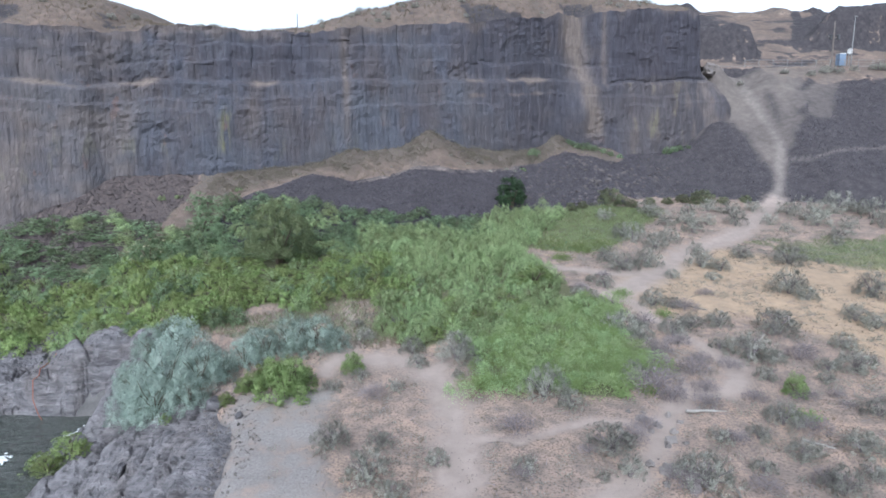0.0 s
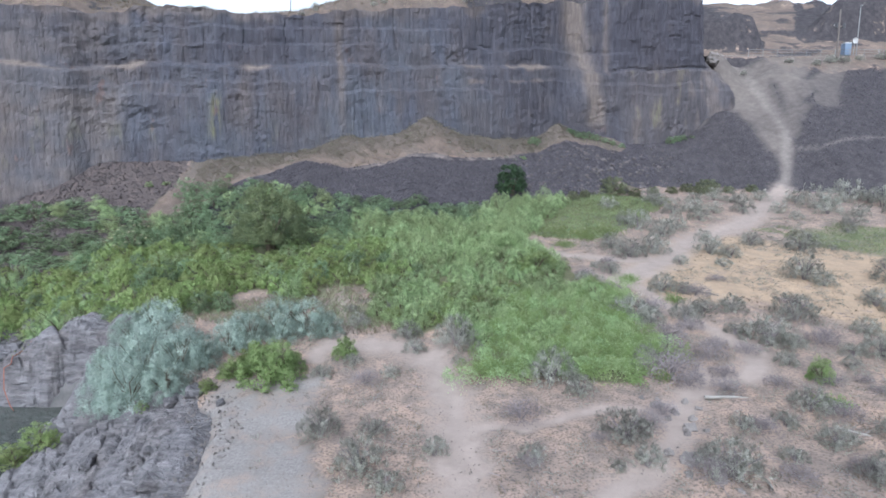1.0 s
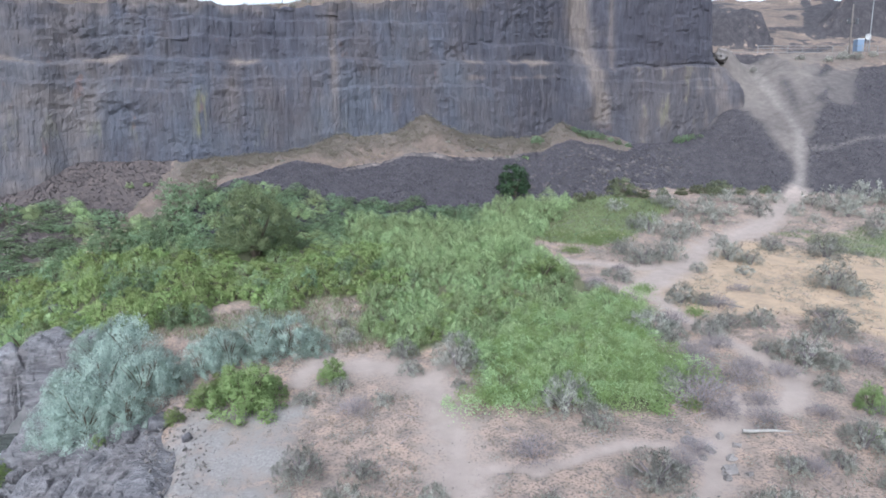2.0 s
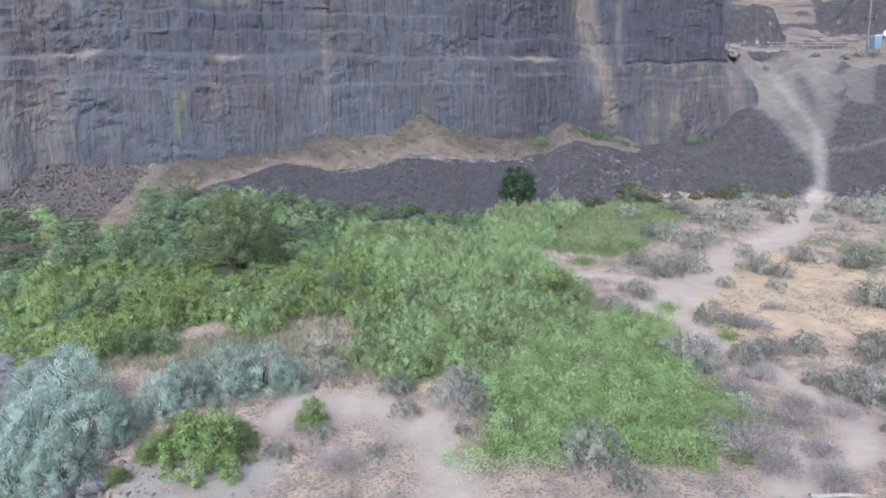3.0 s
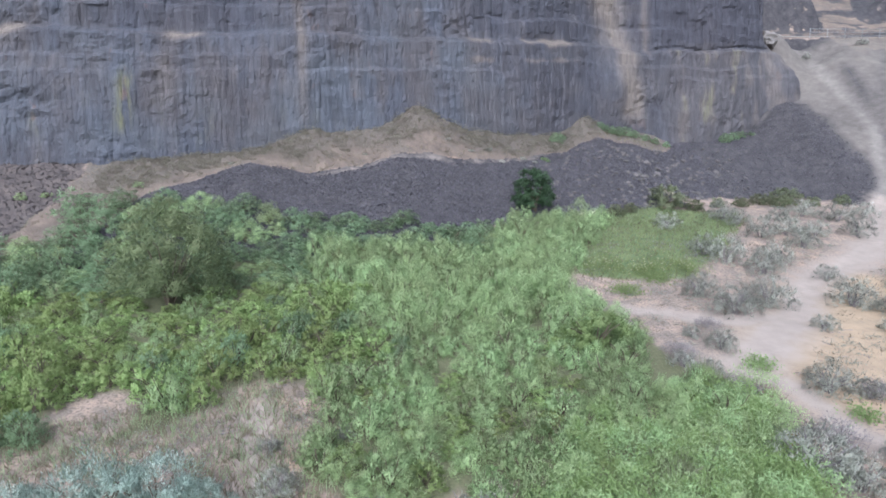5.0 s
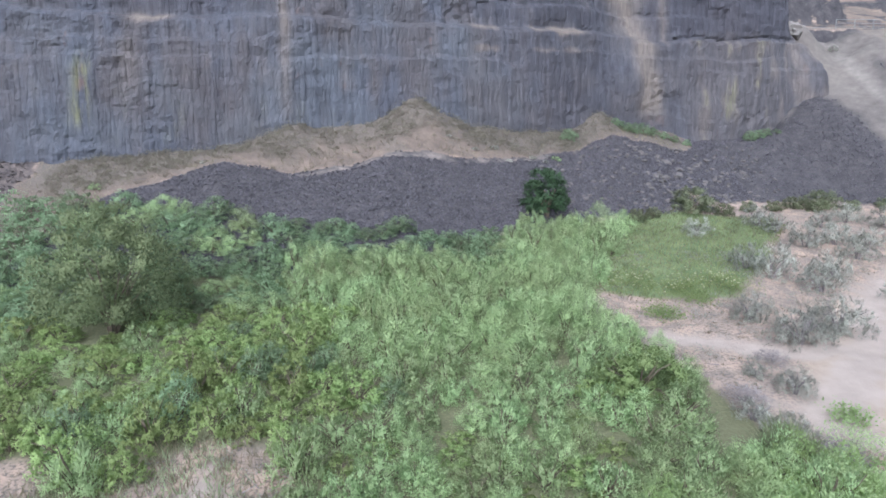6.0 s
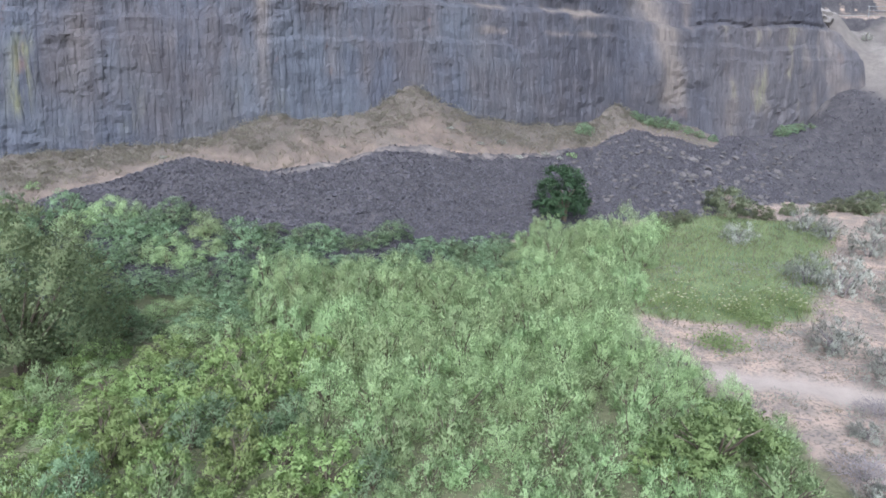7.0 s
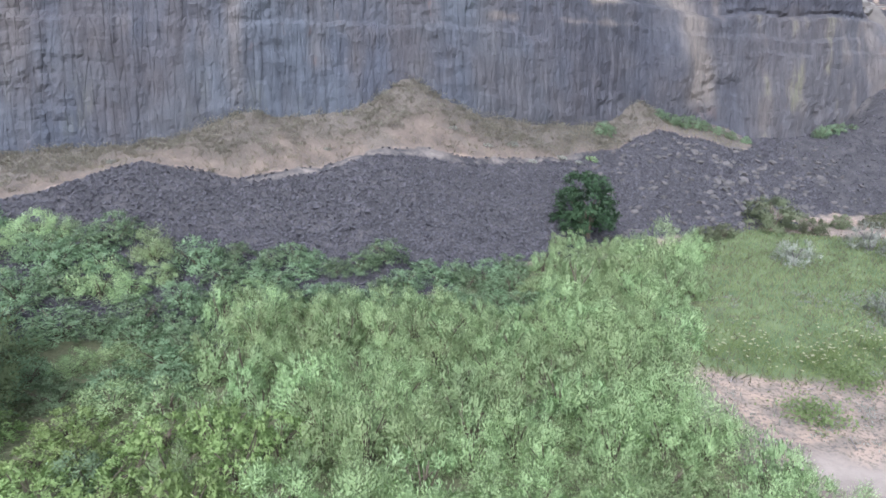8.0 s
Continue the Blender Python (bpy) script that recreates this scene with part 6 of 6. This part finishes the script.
for x, y, r in [(14.2, 72.4, 0.8), (16, 74, 0.9), (17.8, 75.2, 0.8), (24.5, 77.0, 0.9), (27.5, 78.6, 0.8), (30.0, 79.0, 0.9), (32.4, 80.0, 1.0), (33.8, 79.2, 0.8), (38.0, 80.4, 0.9), (41.2, 80.6, 0.8), (11.8, 71.8, 0.8), (13.0, 70.6, 0.7)]:
    plant([dull], x, y, r * 1.1, 1.2)
for x, y, r in [(7.5, 71.0, 0.8), (9.7, 71.2, 0.9), (8.6, 70.5, 0.8), (10.6, 71.6, 0.7), (6.5, 70.6, 0.7)]:
    plant(osier, x, y, r, 1.0)
for x, y, r in [(62.5, 103.6, 1.0), (65.2, 104.2, 1.2), (67.4, 104.3, 1.3), (74.6, 104.8, 1.5), (76.4, 104.9, 1.5), (80, 105, 1.2), (58.2, 104.0, 0.9), (70.6, 105.0, 0.9), (50.9, 104.4, 0.8)]:
    plant(sage_big, x, y, r, 1.4)
moss = rng.normal(size=(700, 3)) * (0.9, 0.6, 0.03) + (-27.8, 41.2, 0)
moss[:, 2] = ground_z(moss[:, 0], moss[:, 1], False) + rock_z(moss[:, 0], moss[:, 1]) + 0.55
tagged(new("moss_patch", Pile().leaves(moss, rng.normal(size=(700, 3)) + (0, 0, 0.6), 0.16, 0.1).mesh("moss_patch", OLIVE)), "patch of yellow-green moss on the rock ledge", "moss", kind="stuff")
# foam where the river drops into the pool, and a rope that hangs from the ledge
for cx, cy, r in ((-22.9, 35.5, 1.0), (-25.6, 32.0, 0.6)):
    pile = Pile()
    a = np.linspace(0, 2 * np.pi, 48, endpoint=False)
    edge = r * (0.75 + 0.45 * grain(np.cos(a) * 2 + cx, np.sin(a) * 2 + cy, 1.2, 130))
    ring = np.stack([cx + edge * np.cos(a) * 0.8, cy + edge * np.sin(a), a * 0 + WATER + 0.02], 1)
    inner_ring = ring * (0.5, 0.5, 1) + (cx * 0.5, cy * 0.5, 0.06)
    pile.put(np.concatenate([ring, inner_ring, [(cx, cy, WATER + 0.1)]]), [(i, (i + 1) % 48, 48 + (i + 1) % 48) for i in range(48)] + [(i, 48 + (i + 1) % 48, 48 + i) for i in range(48)] + [(48 + i, 48 + (i + 1) % 48, 96) for i in range(48)])
    for _ in range(90):
        p = rng.normal(size=2) * (r * 0.4, r * 0.5)
        pile.put(ICO * rng.uniform(0.03, 0.12) * (1, 1, 0.4) + (cx + p[0], cy + p[1], WATER + 0.03), ICO_FACES)
    tagged(new("foam", pile.mesh("foam", FOAM, True)), "white foam on the dark river pool", "foam", kind="stuff")
rope = Pile()
line = []
for x, y in ((-28.5, 42.0), (-28.35, 41.3), (-28.1, 40.5), (-27.9, 39.7), (-27.65, 39.0), (-27.5, 38.6)):
    hit, spot, _, _ = outcrop.ray_cast((x, y, 20), (0, 0, -1))
    line.append((x, y, (spot.z if hit else -2.0) + 0.05))
x, y, z = line[-1]
line += [(x + 0.05, y - 0.7, z - 0.05), (x + 0.1, y - 0.95, (z + WATER) / 2), (x + 0.4, y - 1.0, WATER + 0.35), (x + 0.7, y - 1.05, WATER - 0.1)]
rope.tube(line, 0.03, 0.03, 5)
tagged(new("rope", rope.mesh("rope", ROPE, True)), "faded red rope hanging from the rock ledge into water", "rope")


# ---- on the bench by the road ----
def box(pile, x0, x1, y0, y1, z0, z1):
    v = np.array([(x0, y0, z0), (x1, y0, z0), (x1, y1, z0), (x0, y1, z0), (x0, y0, z1), (x1, y0, z1), (x1, y1, z1), (x0, y1, z1)])
    return pile.put(v, CUBE_FACES)


def at_place(ob, x, y, z, turn=0):
    ob.matrix_basis = pose(x, y, z, 0, 0, turn)
    return ob


power = tagged(new("utility_pole"), "weathered timber utility pole with two dark transformers", "pole")
child("pole", Pile().tube([(0, 0, -0.8), (0, 0, 4), (0, 0, 8.1)], 0.15, 0.10, 10).mesh("pole", POLE, True), power)
child("crossarm", box(Pile(), -0.9, 0.9, -0.06, 0.06, 5.35, 5.5).mesh("crossarm", POLE), power)
for s in (-0.62, 0.62):
    can = child("transformer", Pile().tube([(s, -0.25, 5.0), (s, -0.25, 5.1), (s, -0.25, 5.75), (s, -0.25, 5.85)], 0.24, 0.24, 10).mesh("transformer", plain_material("dark_steel", (0.04, 0.04, 0.045), (0.08, 0.08, 0.085), 0.4, 0.5, 0.3), True), power)
for s in (-0.8, 0.8):
    child("insulator", Pile().tube([(s, 0, 5.5), (s, 0, 5.72)], 0.05, 0.04, 7).mesh("insulator", WHITE, True), power)
at_place(power, 66.7, 105.0, float(ground_z(66.7, 105.0)))
mast = tagged(new("light_mast"), "tall slender pale steel mast beside the road", "mast")
child("shaft", Pile().tube([(0, 0, -0.5), (0, 0, 4), (0.05, 0, 8.6)], 0.10, 0.06, 8).mesh("shaft", STEEL, True), mast)
child("lamp_head", box(Pile(), -0.12, 0.35, -0.1, 0.1, 8.55, 8.68).mesh("lamp_head", STEEL), mast)
at_place(mast, 72.7, 109.0, float(far_z(72.7, 109.0)[0]))
dish = tagged(new("satellite_dish"), "white round satellite dish on a short post", "dish")
bm = bmesh.new()
bmesh.ops.create_uvsphere(bm, u_segments=20, v_segments=14, radius=0.8)
bmesh.ops.delete(bm, geom=[v for v in bm.verts if v.co.y < 0.55], context="VERTS")
for v in bm.verts:
    v.co.y -= 0.75
    v.co.z += 2.6
me = bpy.data.meshes.new("reflector")
bm.to_mesh(me)
bm.free()
me.materials.append(WHITE)
reflector = child("reflector", me, dish)
solid = reflector.modifiers.new("thickness", "SOLIDIFY")
solid.thickness = 0.04
child("post", Pile().tube([(0, 0.1, -0.4), (0, 0.1, 1.3), (0, 0.05, 2.6)], 0.06, 0.06, 7).mesh("post", STEEL, True), dish)
child("feed_arm", Pile().tube([(0, 0, 1.95), (0, -0.5, 2.3), (0, -0.62, 2.55)], 0.025, 0.02, 5).mesh("feed_arm", STEEL), dish)
at_place(dish, 71.6, 108.0, float(far_z(71.6, 108.0)[0]))
cabin = tagged(new("portable_toilet"), "blue portable toilet cabin with a white roof", "toilet")
child("body", box(Pile(), -0.55, 0.55, -0.55, 0.55, 0.0, 2.0).mesh("body", BLUE), cabin)
door = child("door", box(Pile(), -0.4, 0.4, -0.58, -0.553, 0.15, 1.85).mesh("door", BLUE), cabin)
child("handle", box(Pile(), 0.24, 0.32, -0.62, -0.583, 0.9, 1.1).mesh("handle", STEEL), door, "small grey door handle")
child("roof", box(Pile(), -0.59, 0.59, -0.59, 0.59, 2.004, 2.15).mesh("roof", WHITE), cabin)
at_place(cabin, 70.3, 108.2, float(far_z(70.3, 108.2)[0]) + 0.1)

fence = tagged(new("road_fence"), "low steel fence along the edge of the road", "fence")
post = Pile().tube([(0, 0, -0.3), (0, 0, 0.6), (0, 0, 1.15)], 0.05, 0.05, 6).mesh("post", STEEL, True)
spots = np.arange(53, 110, 2.5)
tops = far_z(spots, 107.4)[0]
for x, z in zip(spots, tops):
    child("post", post, fence).matrix_basis = pose(x, 107.4, float(z))
for up, r in ((1.08, 0.035), (0.62, 0.02), (0.2, 0.02)):
    child("rail", Pile().tube(np.stack([spots, spots * 0 + 107.4, tops + up], 1), r, r, 5).mesh("rail", STEEL), fence)

# tufts on the hillside behind the rim
x, back = rng.uniform(-60, 44, 4200), rng.uniform(0.4, 9, 4200)
y, z = np.interp(x, PLATEAU["x"], PLATEAU["y"]) + 0.12 + back, plateau_z(x, back)
blades(x, y, z - 0.03, 0.35 + 0.15 * grain(x, y, 3, 127), 0.05, 0.5, "dry_grass", STRAW, "dry bunchgrass on the hillside above the cliff", "grass", per=4)

# on the skyline: a thin post and clumps of sage along the rim
far_post = tagged(new("survey_post"), "thin grey post on the skyline", "post")
child("shaft", Pile().tube([(0, 0, -0.5), (0, 0, 1.5), (0, 0, 3.2)], 0.07, 0.06, 6).mesh("shaft", POLE), far_post)
at_place(far_post, -20.3, 86.0, 30.2)
for x in np.concatenate([rng.uniform(-32, -25, 9), rng.uniform(-24, 44, 26), rng.uniform(-60, -34, 14)]):
    back = rng.uniform(0.6, 7)
    made = plant(sage_small, x, float(np.interp(x, PLATEAU["x"], PLATEAU["y"])) + 0.12 + back, rng.uniform(0.4, 0.8), 0.7)
    made.location.z = float(plateau_z(x, back)) - 0.05
